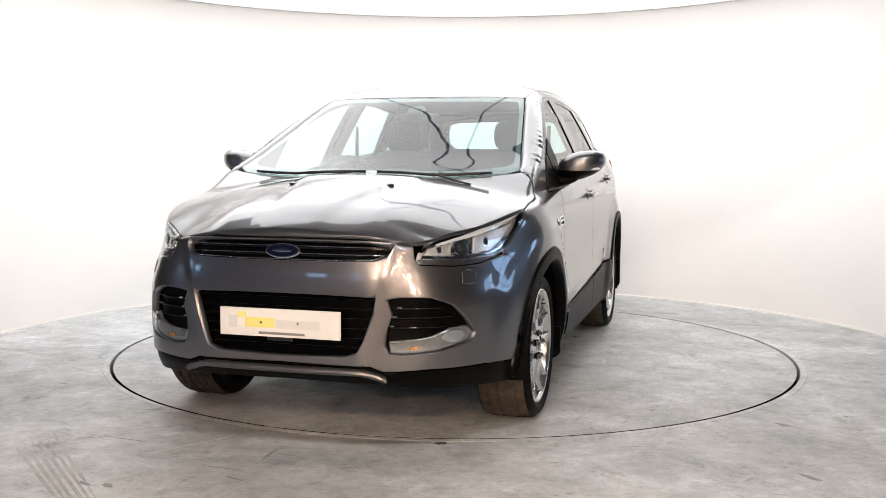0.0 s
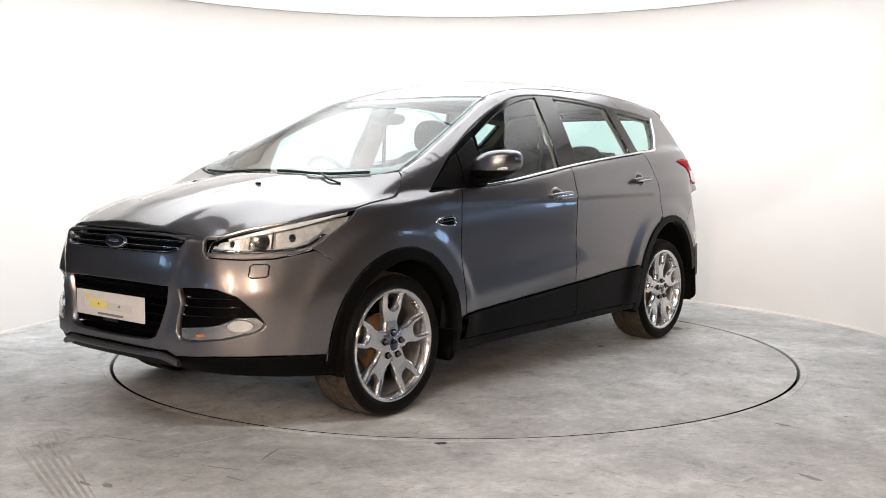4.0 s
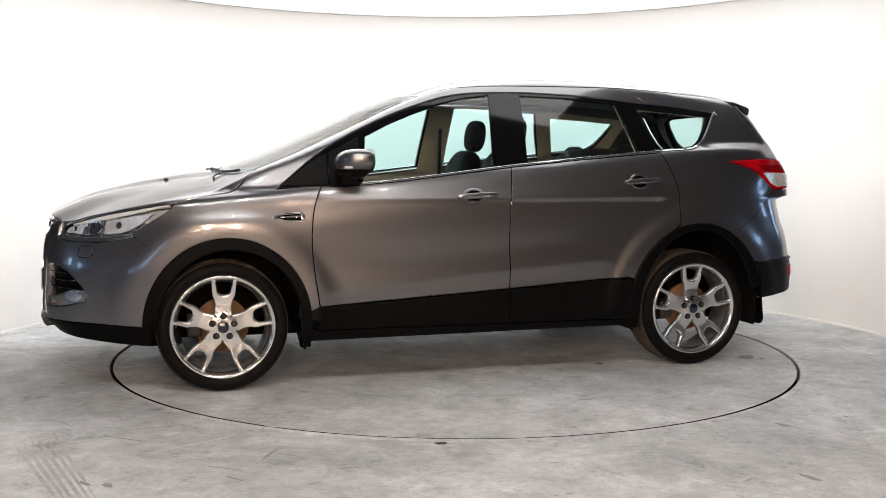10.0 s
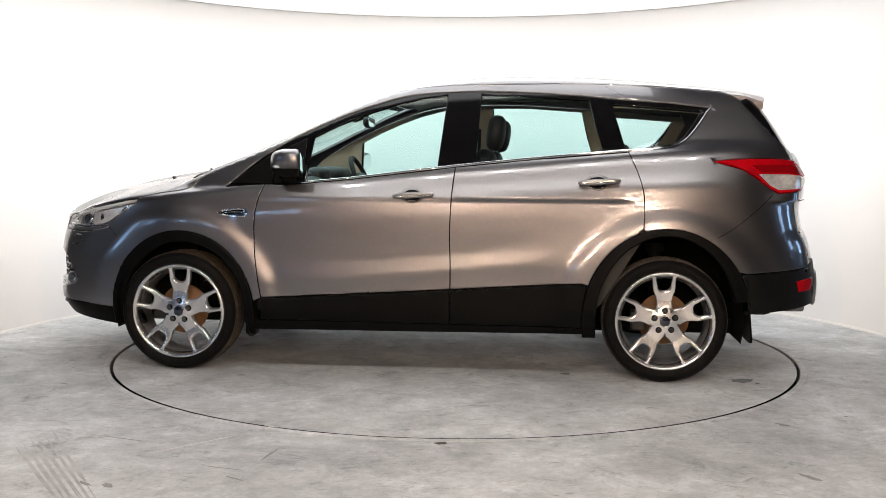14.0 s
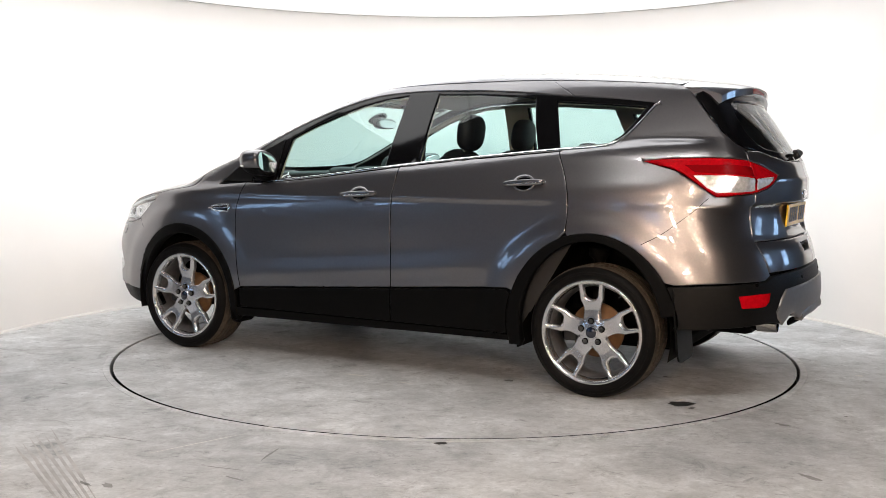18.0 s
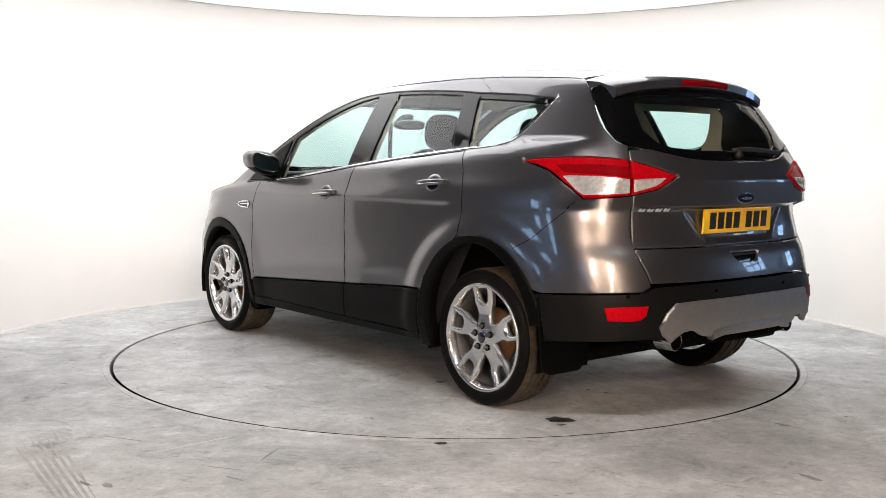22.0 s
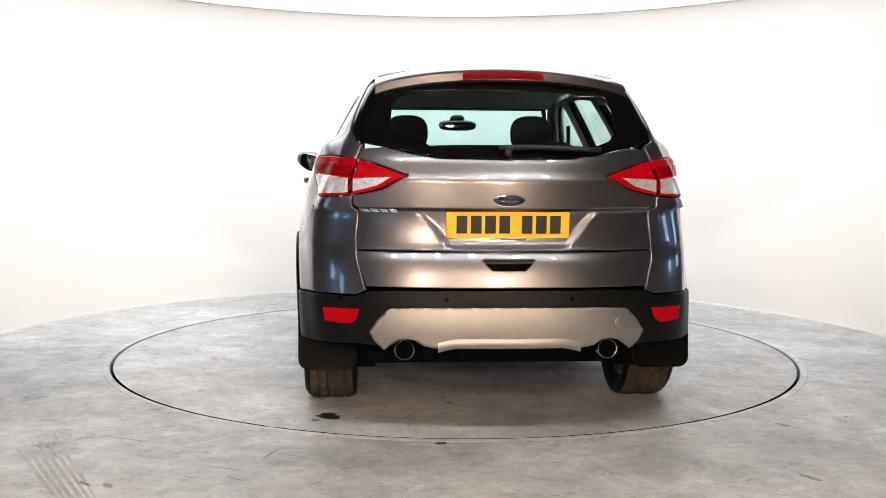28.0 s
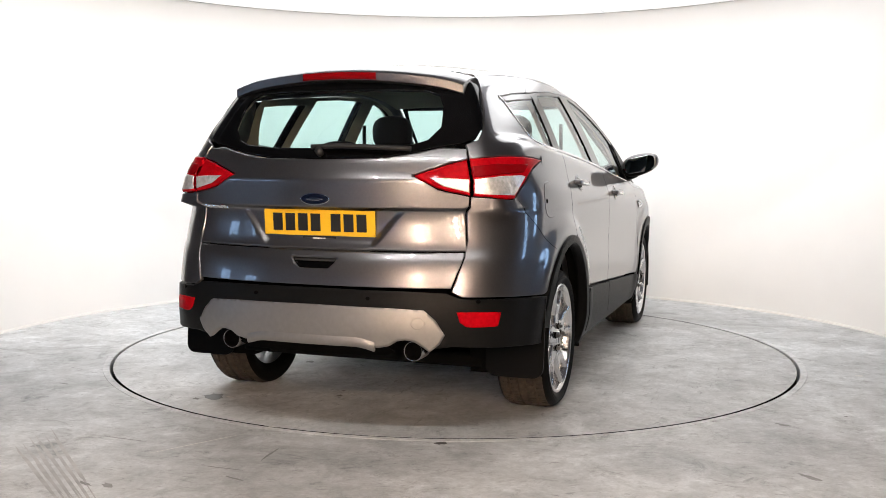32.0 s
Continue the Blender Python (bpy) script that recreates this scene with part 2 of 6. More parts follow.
def build_booth():
    floor = part("floor", ring_sheet(2.062, 13.0, 0.0, 0.25), FLOOR, smooth=False)
    tagged(floor, "worn grey painted concrete floor with scuffs", "floor", kind="structure")
    # the steel ring let into the floor round the turntable
    ring = part("trim", lathe([(2.064, 0.001), (2.066, 0.0025), (2.098, 0.0025), (2.100, 0.0005)], 160), RING, smooth=False)
    tagged(ring, "thin grey steel ring round the turntable", "trim", kind="structure")

    # round wall, open towards the hall; angles are seen from the booth's middle
    a0, a1 = radians(9), radians(176)
    wall = part("wall_round", lathe([(WALL_R, 0.0), (WALL_R, 3.2), (WALL_R + 0.1, 3.2), (WALL_R + 0.1, 0.0), (WALL_R, 0.0)], 120, a0, a1, pose(CX, CY, 0)), WHITE_WALL)
    tagged(wall, "curved white painted booth wall", "wall", kind="structure")
    base = part("baseboard", lathe([(WALL_R - 0.012, 0.0), (WALL_R - 0.012, 0.012), (WALL_R - 0.001, 0.016)], 120, a0, a1, pose(CX, CY, 0)), SKIRT)
    tagged(base, "thin white sealing strip along the wall foot", "skirting", kind="structure")

    # ceiling of lit white sheets, six sectors, ending in a straight front edge
    R = WALL_R - 0.005
    # the dark corner sheets are added out of view, to darken the window reflections
    for material, lit, label in ((CEILING, True, "round ceiling of lit white sheets over the turntable"), (HALL_WALL, False, "dark corner sheet added to darken the car's reflections")):
        bm = bmesh.new()
        for d0, d1 in ((8, 64), (64, 120), (120, 176), (176, 232), (232, 288), (288, 368)):
            c0, c1 = radians(d0), radians(d1)
            ring = [(0.02, (c0 + c1) / 2)] + [(R, c0 + (c1 - c0) * i / 24) for i in range(25)]
            vs = []
            for j, (r, t) in enumerate(ring):
                x, y = r * math.cos(t), r * math.sin(t)
                if j in (1, 25):
                    s = 0.004 if j == 1 else -0.004
                    x, y = x - s * math.sin(t), y + s * math.cos(t)
                vs.append(bm.verts.new((x, y, CEIL_Z)))
            bm.faces.new(vs[::-1])
        bm.transform(pose(CX, CY, 0))
        for co, no, cut in (((0, CEIL_FRONT, 0), (0, 1, 0), True), ((1.25, 0, 0), (1, 0, 0), False), ((-1.6, 0, 0), (1, 0, 0), False), ((0, 0.25, 0), (0, 1, 0), False), ((0, -0.4, 0), (0, 1, 0), False)):
            bmesh.ops.bisect_plane(bm, geom=bm.verts[:] + bm.edges[:] + bm.faces[:], plane_co=co, plane_no=no, clear_inner=cut)
        bmesh.ops.delete(bm, geom=[f for f in bm.faces if in_corner(f.calc_center_median()) == lit], context="FACES")
        tagged(part("ceiling", bm, material, smooth=False), label, "ceiling", kind="structure")
    back = bmesh.new()
    back.faces.new([back.verts.new((R * math.cos(2 * math.pi * i / 96), R * math.sin(2 * math.pi * i / 96), CEIL_Z + 0.03)) for i in range(96)][::-1])
    back.transform(pose(CX, CY, 0))
    bmesh.ops.bisect_plane(back, geom=back.verts[:] + back.edges[:] + back.faces[:], plane_co=(0, CEIL_FRONT, 0), plane_no=(0, 1, 0), clear_inner=True)
    tagged(part("ceiling", back, HALL_WALL, smooth=False), "grey backing above the sheets", "ceiling", kind="structure")
    half = math.sqrt(R * R - (CEIL_FRONT - CY) ** 2)
    tagged(part("trim", box(CX - half, CX + half, CEIL_FRONT - 0.05, CEIL_FRONT, CEIL_Z - 0.03, CEIL_Z + 0.08), HALL_WALL, smooth=False), "dark metal front edge of the ceiling", "trim", kind="structure")
    # the dark hall in front of the booth
    hall = [("wall_south", (-9, 9, -12.2, -12, 0, 6)), ("wall_north", (-9, 9, 9, 9.2, 0, 6)), ("wall_east", (9, 9.2, -12, 9, 0, 6)), ("wall_west", (-9.2, -9, -12, 9, 0, 6))]
    for name, b in hall:
        tagged(part(name, box(*b), LIT_SIDE_WALL if name == "wall_west" else HALL_WALL, smooth=False), "dark grey sheet-metal hall wall", "wall", kind="structure")
    tagged(part("ceiling", box(-9, 9, -12, 9, 6, 6.2), HALL_WALL, smooth=False), "dark hall roof", "ceiling", kind="structure")
    # daylit windows in the hall's side walls
    n = 0
    for turn, x, y, z in ((0, 8.98, 2.5, 1.6), (0, 8.98, -0.5, 2.0), (-90, -7.4, -11.98, 2.0), (-90, -5.2, -11.98, 2.0), (180, -8.98, -3.7, 2.0), (180, -8.98, -6.0, 2.0)):
        n += 1
        w = tagged(new("window_%d" % n), "tall daylit hall window with steel bars", "window", kind="structure")
        w.matrix_basis = pose(x, y, z, 0, 0, turn)
        fr = bmesh.new()
        for k in range(4):
            box(-0.06, 0.0, -0.47 + k * 0.30, -0.43 + k * 0.30, -0.5, 0.6, bm=fr)
        for k in range(3):
            box(-0.055, 0.0, -0.45, 0.45, -0.5 + k * 0.53, -0.45 + k * 0.53, bm=fr)
        part("window_frame", fr, HALL_WALL, w, smooth=False)
        part("pane", box(-0.02, 0.0, -0.44, 0.44, -0.48, 0.58), WINDOW_GLOW, w, smooth=False)
    # two warm studio lamps on stands beside the camera
    for x in (-1.05, 1.05):
        st = tagged(new("studio_lamp"), "warm studio lamp on a black tripod stand", "lamp", group="studio lamps")
        st.location = (x, -6.9, 0)
        part("pole", lathe([(0.0005, 2.4), (0.014, 2.4), (0.018, 1.0), (0.018, 0.25)], 12), STAND, st)
        for k in range(3):
            c, s = math.cos(k * 2.094), math.sin(k * 2.094)
            leg = bmesh.new()
            add_bm(leg, lathe([(0.012, 0.0), (0.012, 0.62)], 8, m=Matrix.Translation((0.42 * c, 0.42 * s, 0.005)) @ Vector((-0.42 * c, -0.42 * s, 0.45)).to_track_quat("Z", "Y").to_matrix().to_4x4()))
            part("leg", leg, STAND, st)
        for z in (1.6, 2.4):
            aim = Matrix.Translation((0, 0, z)) @ (Vector((0, 0, 0.85)) - Vector((x, -6.9, z))).to_track_quat("Z", "Y").to_matrix().to_4x4()
            part("housing", add_bm(bmesh.new(), box(-0.13, 0.13, -0.095, 0.095, -0.16, 0.0, 0.02), aim), STAND, st, smooth=False)
            part("lamp_face", add_bm(bmesh.new(), box(-0.11, 0.11, -0.075, 0.075, 0.0, 0.006), aim), WARM_GLOW, st, "glowing warm lamp face", smooth=False)
    # a row of spot lamps on a rail under the hall roof, in front of the booth
    rail = tagged(new("lamp_rail"), "black rail with a row of spot lamps", "lamp rail")
    rail.location = (0, -5.2, 4.9)
    part("rail_tube", add_bm(bmesh.new(), box(-2.75, 2.75, -0.02, 0.02, -0.02, 0.02, 0.006)), STAND, rail, smooth=False)
    for x in (-2.7, 2.7):
        part("hanger", box(x - 0.015, x + 0.015, -0.015, 0.015, 0.02, 1.1), STAND, rail, smooth=False)
    for x in (-2.2, -1.3, -0.45, 0.45, 1.3, 2.2):
        aim = Matrix.Translation((x, 0.03, -0.06)) @ Vector((-0.3 * x, 5.0, -4.3)).to_track_quat("Z", "Y").to_matrix().to_4x4()
        spot = part("spot_housing", lathe([(0.0005, -0.16), (0.06, -0.15), (0.081, -0.02), (0.085, 0.012), (0.077, 0.012)], 24, m=aim), STAND, rail)
        part("spot_face", lathe([(0.0005, 0.004), (0.075, 0.004)], 24, m=aim), SPOT_GLOW, spot, "glowing spot lamp face")
    return floor


def build_turntable():
    t = new("turntable")
    tagged(t, "round grey painted turntable plate flush with the floor", "turntable")
    part("plate", lathe([(0.0005, 0.0), (1.0, 0.0), (DISC_R - 0.003, 0.0), (DISC_R - 0.001, -0.001)], 160), DISC, t, smooth=False)
    # the edge is coloured near-black, standing for the shade in the gap
    part("rim", lathe([(DISC_R - 0.001, -0.001), (DISC_R, -0.003), (DISC_R, -0.2)], 160), DARK, t, "plate edge coloured dark for the gap's shade")
    return t


def blotch(name, parent, x, y, rx, ry, turn, material, z=0.0012, label=""):
    """A thin ragged patch on the floor."""
    bm = bmesh.new()
    ring = []
    for k in range(22):
        a = 2 * math.pi * k / 22
        w = 0.72 + 0.5 * noise.noise(Vector((x * 7 + 1.7 * math.cos(a), y * 7 + 1.7 * math.sin(a), rx * 50)))
        ring.append(bm.verts.new((rx * w * math.cos(a), ry * w * math.sin(a), 0)))
    bm.faces.new(ring)
    bm.transform(pose(x, y, z, 0, 0, turn))
    return part(name, bm, material, parent, label, smooth=False)


OIL = mat("dark_oil_stain", (0.02, 0.019, 0.018), rough=0.35, vary=0.3, scale=40)
CHIP = mat("pale_paint_chip", (0.62, 0.61, 0.58), rough=0.6, vary=0.1)
FAINT_MARK = mat("faint_tyre_mark", (0.39, 0.39, 0.39), rough=0.6, vary=0.3, scale=12)
SCUFF = mat("grey_scuff", (0.22, 0.22, 0.22), rough=0.6, vary=0.3, scale=30)
floor = build_booth()
turntable = build_turntable()
for x, y, rx, ry, a, m_ in STAINS_DISC:
    blotch("stain", turntable, x, y, rx, ry, a, {"oil": OIL, "chip": CHIP, "scuff": SCUFF, "faint": FAINT_MARK}[m_])
for x, y, rx, ry, a, m_ in STAINS_FLOOR:
    blotch("stain", floor, x, y, rx, ry, a, {"oil": OIL, "chip": CHIP, "scuff": SCUFF, "faint": FAINT_MARK}[m_])


# ---- the car's body surface ----
def curve(*knots):
    """A smooth curve through (key, value) pairs, as a function of an array."""
    k = np.array(sorted(knots), float)
    x, y = k[:, 0], k[:, 1]
    m = np.gradient(y, x) if len(x) > 2 else np.full(2, (y[1] - y[0]) / (x[1] - x[0]))
    d = np.diff(y) / np.diff(x)
    for i in range(len(d)):                       # keep it from swinging over
        if d[i] == 0:
            m[i] = m[i + 1] = 0
        else:
            lim = 3 * abs(d[i])
            m[i] = np.clip(m[i], -lim, lim)
            m[i + 1] = np.clip(m[i + 1], -lim, lim)

    def f(v):
        v = np.clip(np.asarray(v, float), x[0], x[-1])
        i = np.clip(np.searchsorted(x, v) - 1, 0, len(x) - 2)
        h = x[i + 1] - x[i]
        t = (v - x[i]) / h
        return (1 + 2 * t) * (1 - t) ** 2 * y[i] + t * (1 - t) ** 2 * h * m[i] + t * t * (3 - 2 * t) * y[i + 1] + t * t * (t - 1) * h * m[i + 1]
    return f


def smax(a, b, k):
    h = np.clip(k - np.abs(a - b), 0, None) / k
    return np.maximum(a, b) + h * h * h * k / 6


def smin(a, b, k):
    return -smax(-a, -b, k)


SIDE_Y = curve((0.1, 0.80), (0.2, 0.87), (0.3, 0.9), (0.45, 0.912), (0.6, 0.916), (0.75, 0.915), (0.9, 0.908), (1.0, 0.897), (1.1, 0.878), (1.2, 0.850), (1.35, 0.79))
NOSE_X = curve((0.1, 2.05), (0.2, 2.12), (0.28, 2.2), (0.34, 2.245), (0.42, 2.25), (0.55, 2.243), (0.68, 2.24), (0.74, 2.235), (0.8, 2.222), (0.88, 2.2), (0.95, 2.16), (1.1, 2.0))
TAIL_X = curve((0.2, -2.08), (0.28, -2.15), (0.34, -2.225), (0.45, -2.255), (0.58, -2.25), (0.64, -2.24), (0.70, -2.228), (0.76, -2.21), (0.82, -2.18), (0.9, -2.168), (1.0, -2.172), (1.1, -2.172), (1.18, -2.163), (1.25, -2.125), (1.4, -2.02))
DECK_Z = curve((2.4, 0.78), (2.23, 0.880), (2.17, 0.914), (2.1, 0.947), (2.0, 0.985), (1.84, 1.025), (1.66, 1.062), (1.48, 1.093), (1.3, 1.117), (1.1, 1.135), (0.8, 1.16), (0.38, 1.185), (-0.2, 1.25), (-0.7, 1.295), (-1.13, 1.335), (-1.5, 1.36), (-2.2, 1.35))
SCREEN_X = curve((1.0, 1.54), (1.08, 1.375), (1.13, 1.27), (1.2, 1.09), (1.3, 0.86), (1.4, 0.64), (1.5, 0.42), (1.6, 0.165), (1.75, -0.3))
REAR_GLASS_X = curve((1.1, -2.2), (1.22, -2.135), (1.3, -2.085), (1.4, -2.02), (1.5, -1.945), (1.6, -1.86), (1.75, -1.7))
ROOF_Z = curve((1.5, 1.2), (0.9, 1.43), (0.4, 1.59), (0.1, 1.648), (-0.2, 1.682), (-0.5, 1.696), (-0.8, 1.694), (-1.1, 1.681), (-1.4, 1.658), (-1.7, 1.625), (-2.1, 1.57))
CREASE_Z = curve((2.0, 0.80), (1.1, 0.88), (0.9, 0.895), (0.0, 0.96), (-0.8, 1.01), (-1.3, 1.04), (-1.8, 1.06))
LOW_CREASE_Z = curve((1.1, 0.475), (0.86, 0.497), (0.3, 0.556), (-0.19, 0.600), (-0.75, 0.636), (-1.0, 0.64))
SILL_Z = curve((1.2, 0.40), (0.85, 0.42), (-0.18, 0.485), (-0.9, 0.545), (-1.3, 0.57))


FRAME_Y = curve((0.3, 0.37), (0.44, 0.355), (0.57, 0.39), (0.71, 0.428), (0.86, 0.475), (0.95, 0.5))
RECESS_Y = curve((0.79, 0.20), (0.82, 0.265), (0.86, 0.305), (0.91, 0.345), (0.985, 0.395), (1.03, 0.355), (1.07, 0.25))


def lower_f(x, y, z):
    y = np.abs(y)
    ys = SIDE_Y(z)
    ys = ys - 0.26 * (np.clip(x - 1.25, 0, None) / 0.95) ** 2 - 0.12 * (np.clip(-1.25 - x, 0, None) / 0.95) ** 2
    t = np.clip((z - 0.60) / 0.28, 0, 1)
    ys = ys - 0.045 * t * t * (3 - 2 * t) * (np.clip(x - 1.35, 0, None) / 0.5) ** 1.5
    g = 1 - np.clip((np.abs(x) - 1.35) / 0.5, 0, 1) ** 2
    dz = z - CREASE_Z(x)
    ys = ys + 0.010 * np.where(dz > 0, np.exp(-(dz / 0.06) ** 2), np.exp(-(dz / 0.12) ** 2)) * g
    # hollow of the doors above the sill line, and the swollen wheel arches
    dl = z - SILL_Z(x) - 0.05
    mid = np.exp(-((x + 0.02) / 0.62) ** 4)
    ys = ys - 0.010 * np.exp(-((dl - 0.11) / 0.1) ** 2) * mid
    dc = z - LOW_CREASE_Z(x)
    ys = ys + 0.010 * np.where(dc > 0, np.exp(-(dc / 0.09) ** 2), np.exp(-(dc / 0.05) ** 2)) * np.exp(-((x - 0.05) / 0.82) ** 6)
    for wx, k in ((1.345, 0.018), (-1.345, 0.024)):
        r = np.hypot(x - wx, z - 0.337)
        ys = ys + k * (1 / (1 + np.exp(np.clip((r - 0.565) / 0.022, -50, 50)))) * np.clip((z - 0.2) / 0.2, 0, 1)
    f = y - ys
    q = (y / 0.5) ** 2 * 0.021 + (y / 0.75) ** 4 * 0.065
    q = q - 0.013 / (1 + np.exp(np.clip((y - FRAME_Y(z)) / 0.009, -50, 50))) * np.clip((z - 0.34) / 0.03, 0, 1)
    f = smax(f, x - NOSE_X(z) + q, 0.30)
    q = (y / 0.5) ** 2 * 0.022 + (y / 0.75) ** 4 * 0.072
    t = np.clip((z - 0.82) / 0.2, 0, 1)
    q = q + 0.10 * (y / 0.75) ** 2.5 * (0.5 + 0.38 * t * t * (3 - 2 * t))
    d = np.minimum(np.minimum(RECESS_Y(z) - y, z - 0.797), 1.066 - z)
    q = q + (lambda t: t * t * (3 - 2 * t))(np.clip(d / 0.05, 0, 1)) * (0.006 + 0.009 * np.clip((0.992 - z) / 0.018, 0, 1))
    f = smax(f, TAIL_X(z) - x + q, 0.20)
    top = z - DECK_Z(x) + 0.05 * (y / 0.6) ** 2
    # bonnet: raised middle with two soft creases
    w = 0.31 - 0.19 * np.clip((x - 1.25) / 0.85, 0, 1)
    hood = np.clip((x - 1.25) / 0.15, 0, 1)
    top = top - 0.014 * hood * (1 - 0.7 * np.clip((x - 1.75) / 0.35, 0, 1)) / (1 + np.exp(np.clip((y - w) / 0.016, -50, 50)))
    # the bonnet falls towards the headlamps
    t = np.clip((y - 0.30) / 0.27, 0, 1)
    top = top + 0.05 * t * t * (3 - 2 * t) * np.clip((x - 1.6) / 0.45, 0, 1) ** 1.5
    return smax(f, top, 0.075 - 0.058 * np.clip((x - 1.5) / 0.4, 0, 1))


def upper_f(x, y, z):
    y = np.abs(y)
    yg = 0.868 - 0.40 * (z - 1.1) - 0.22 * np.clip(z - 1.1, 0, None) ** 2
    yg = yg - 0.10 * (np.clip(-0.7 - x, 0, None) / 1.3) ** 2 - 0.04 * (np.clip(x - 0.4, 0, None) / 0.7) ** 2
    f = y - yg
    f = smax(f, (x - SCREEN_X(z) + 0.085 * (y / 0.7) ** 2) * 0.42, 0.05)
    f = smax(f, (REAR_GLASS_X(z) - x + 0.10 * (y / 0.6) ** 2) * 0.8, 0.09)
    f = smax(f, z - ROOF_Z(x) + 0.065 * (y / 0.6) ** 2, 0.07)
    return np.maximum(f, 0.98 - z)


def body_f(p):
    x, y, z = p[:, 0], p[:, 1], p[:, 2]
    return smin(lower_f(x, y, z), upper_f(x, y, z), 0.03)


def normals_of(p, f=body_f):
    e = 2e-3
    g = np.stack([f(p + e * a) - f(p - e * a) for a in np.eye(3)], 1)
    return g / np.maximum(np.linalg.norm(g, axis=1, keepdims=True), 1e-9)


class Chart:
    """A flat map of one face of the car: kind 'side' (x, z), 'top' (x, y), 'front' and 'rear' (metres of arc, z)."""

    def __init__(self, kind, f=body_f):
        self.kind, self.f = kind, f

    def rays(self, uv):
        u, v = uv[:, 0], uv[:, 1]
        o = np.zeros_like(u)
        if self.kind == "side":
            return np.stack([u, o + 1.3, v], 1), np.stack([o, o - 1, o], 1), 1.3
        if self.kind == "top":
            return np.stack([u, v, o + 2.0], 1), np.stack([o, o, o - 1], 1), 1.6
        a = u / 0.9
        if self.kind == "front":
            d = np.stack([np.cos(a), np.sin(a), o], 1)
            return np.stack([o + 1.3, o, v], 1) + d * 1.5, -d, 1.45
        d = np.stack([-np.cos(a), np.sin(a), o], 1)
        return np.stack([o - 1.25, o, v], 1) + d * 1.5, -d, 1.45

    def flat(self, p):
        p = np.atleast_2d(np.asarray(p, float))
        if self.kind == "side":
            return p[:, [0, 2]]
        if self.kind == "top":
            return p[:, [0, 1]]
        if self.kind == "front":
            return np.stack([np.arctan2(p[:, 1], p[:, 0] - 1.3) * 0.9, p[:, 2]], 1)
        return np.stack([np.arctan2(p[:, 1], -1.25 - p[:, 0]) * 0.9, p[:, 2]], 1)

    def lift(self, uv):
        uv = np.atleast_2d(np.asarray(uv, float))
        o, d, far = self.rays(uv)
        t = np.zeros(len(uv))
        lo, hi, found = np.zeros(len(uv)), np.full(len(uv), far), np.zeros(len(uv), bool)
        n = 36
        for i in range(1, n + 1):
            t = np.full(len(uv), far * i / n)
            cur = self.f(o + d * t[:, None])
            hit = (~found) & (cur <= 0)
            lo[hit], hi[hit] = far * (i - 1) / n, far * i / n
            found |= hit
        for _ in range(22):
            m = (lo + hi) / 2
            inside = self.f(o + d * m[:, None]) <= 0
            hi = np.where(inside, m, hi)
            lo = np.where(inside, lo, m)
        return o + d * hi[:, None]


SIDE, TOP, FRONT, REAR = Chart("side"), Chart("top"), Chart("front"), Chart("rear")
UPPER_SIDE, UPPER_TOP = Chart("side", lambda p: upper_f(p[:, 0], p[:, 1], p[:, 2])), Chart("top", lambda p: upper_f(p[:, 0], p[:, 1], p[:, 2]))
UPPER_REAR = Chart("rear", lambda p: upper_f(p[:, 0], p[:, 1], p[:, 2]))


def spline(pts, step=0.02, closed=True, corners=()):
    """Points along a smooth line through pts; at the corners (indices) it breaks."""
    p = np.array(pts, float)
    n = len(p)
    out = []
    segs = n if closed else n - 1
    for i in range(segs):
        a, b = p[i], p[(i + 1) % n]
        pa = p[i - 1] if (closed or i > 0) and i not in corners else 2 * a - b
        j = (i + 1) % n
        pb = p[(i + 2) % n] if (closed or i + 2 < n) and j not in corners else 2 * b - a
        L = np.linalg.norm(b - a)
        k = max(1, int(math.ceil(L / step)))
        la, lb = max(np.linalg.norm(a - pa), 1e-6), max(np.linalg.norm(pb - b), 1e-6)
        ma, mb = (b - pa) / (la + L) * L, (pb - a) / (lb + L) * L
        for s in range(k):
            t = s / k
            out.append((1 + 2 * t) * (1 - t) ** 2 * a + t * (1 - t) ** 2 * ma + t * t * (3 - 2 * t) * b + t * t * (t - 1) * mb)
    if not closed:
        out.append(p[-1])
    return np.array(out)


def inside_poly(q, poly):
    x, y = q[:, 0], q[:, 1]
    c = np.zeros(len(q), bool)
    a = poly
    b = np.roll(poly, -1, 0)
    for (x0, y0), (x1, y1) in zip(a, b):
        if y0 == y1:
            continue
        m = ((y0 > y) != (y1 > y)) & (x < (x1 - x0) * (y - y0) / (y1 - y0) + x0)
        c ^= m
    return c


def edge_distance(q, poly):
    a, b = poly, np.roll(poly, -1, 0)
    best = np.full(len(q), 1e9)
    for p0, p1 in zip(a, b):
        d = p1 - p0
        t = np.clip(((q - p0) @ d) / max(d @ d, 1e-12), 0, 1)
        best = np.minimum(best, np.hypot(*(q - p0 - t[:, None] * d).T))
    return best


def offset_poly(poly, d):
    """The polygon shrunk by d."""
    area = 0.5 * np.sum(poly[:, 0] * np.roll(poly[:, 1], -1) - np.roll(poly[:, 0], -1) * poly[:, 1])
    t = np.roll(poly, -1, 0) - np.roll(poly, 1, 0)
    t /= np.maximum(np.linalg.norm(t, axis=1, keepdims=True), 1e-9)
    nrm = np.stack([-t[:, 1], t[:, 0]], 1) * (1 if area > 0 else -1)
    return poly + nrm * d


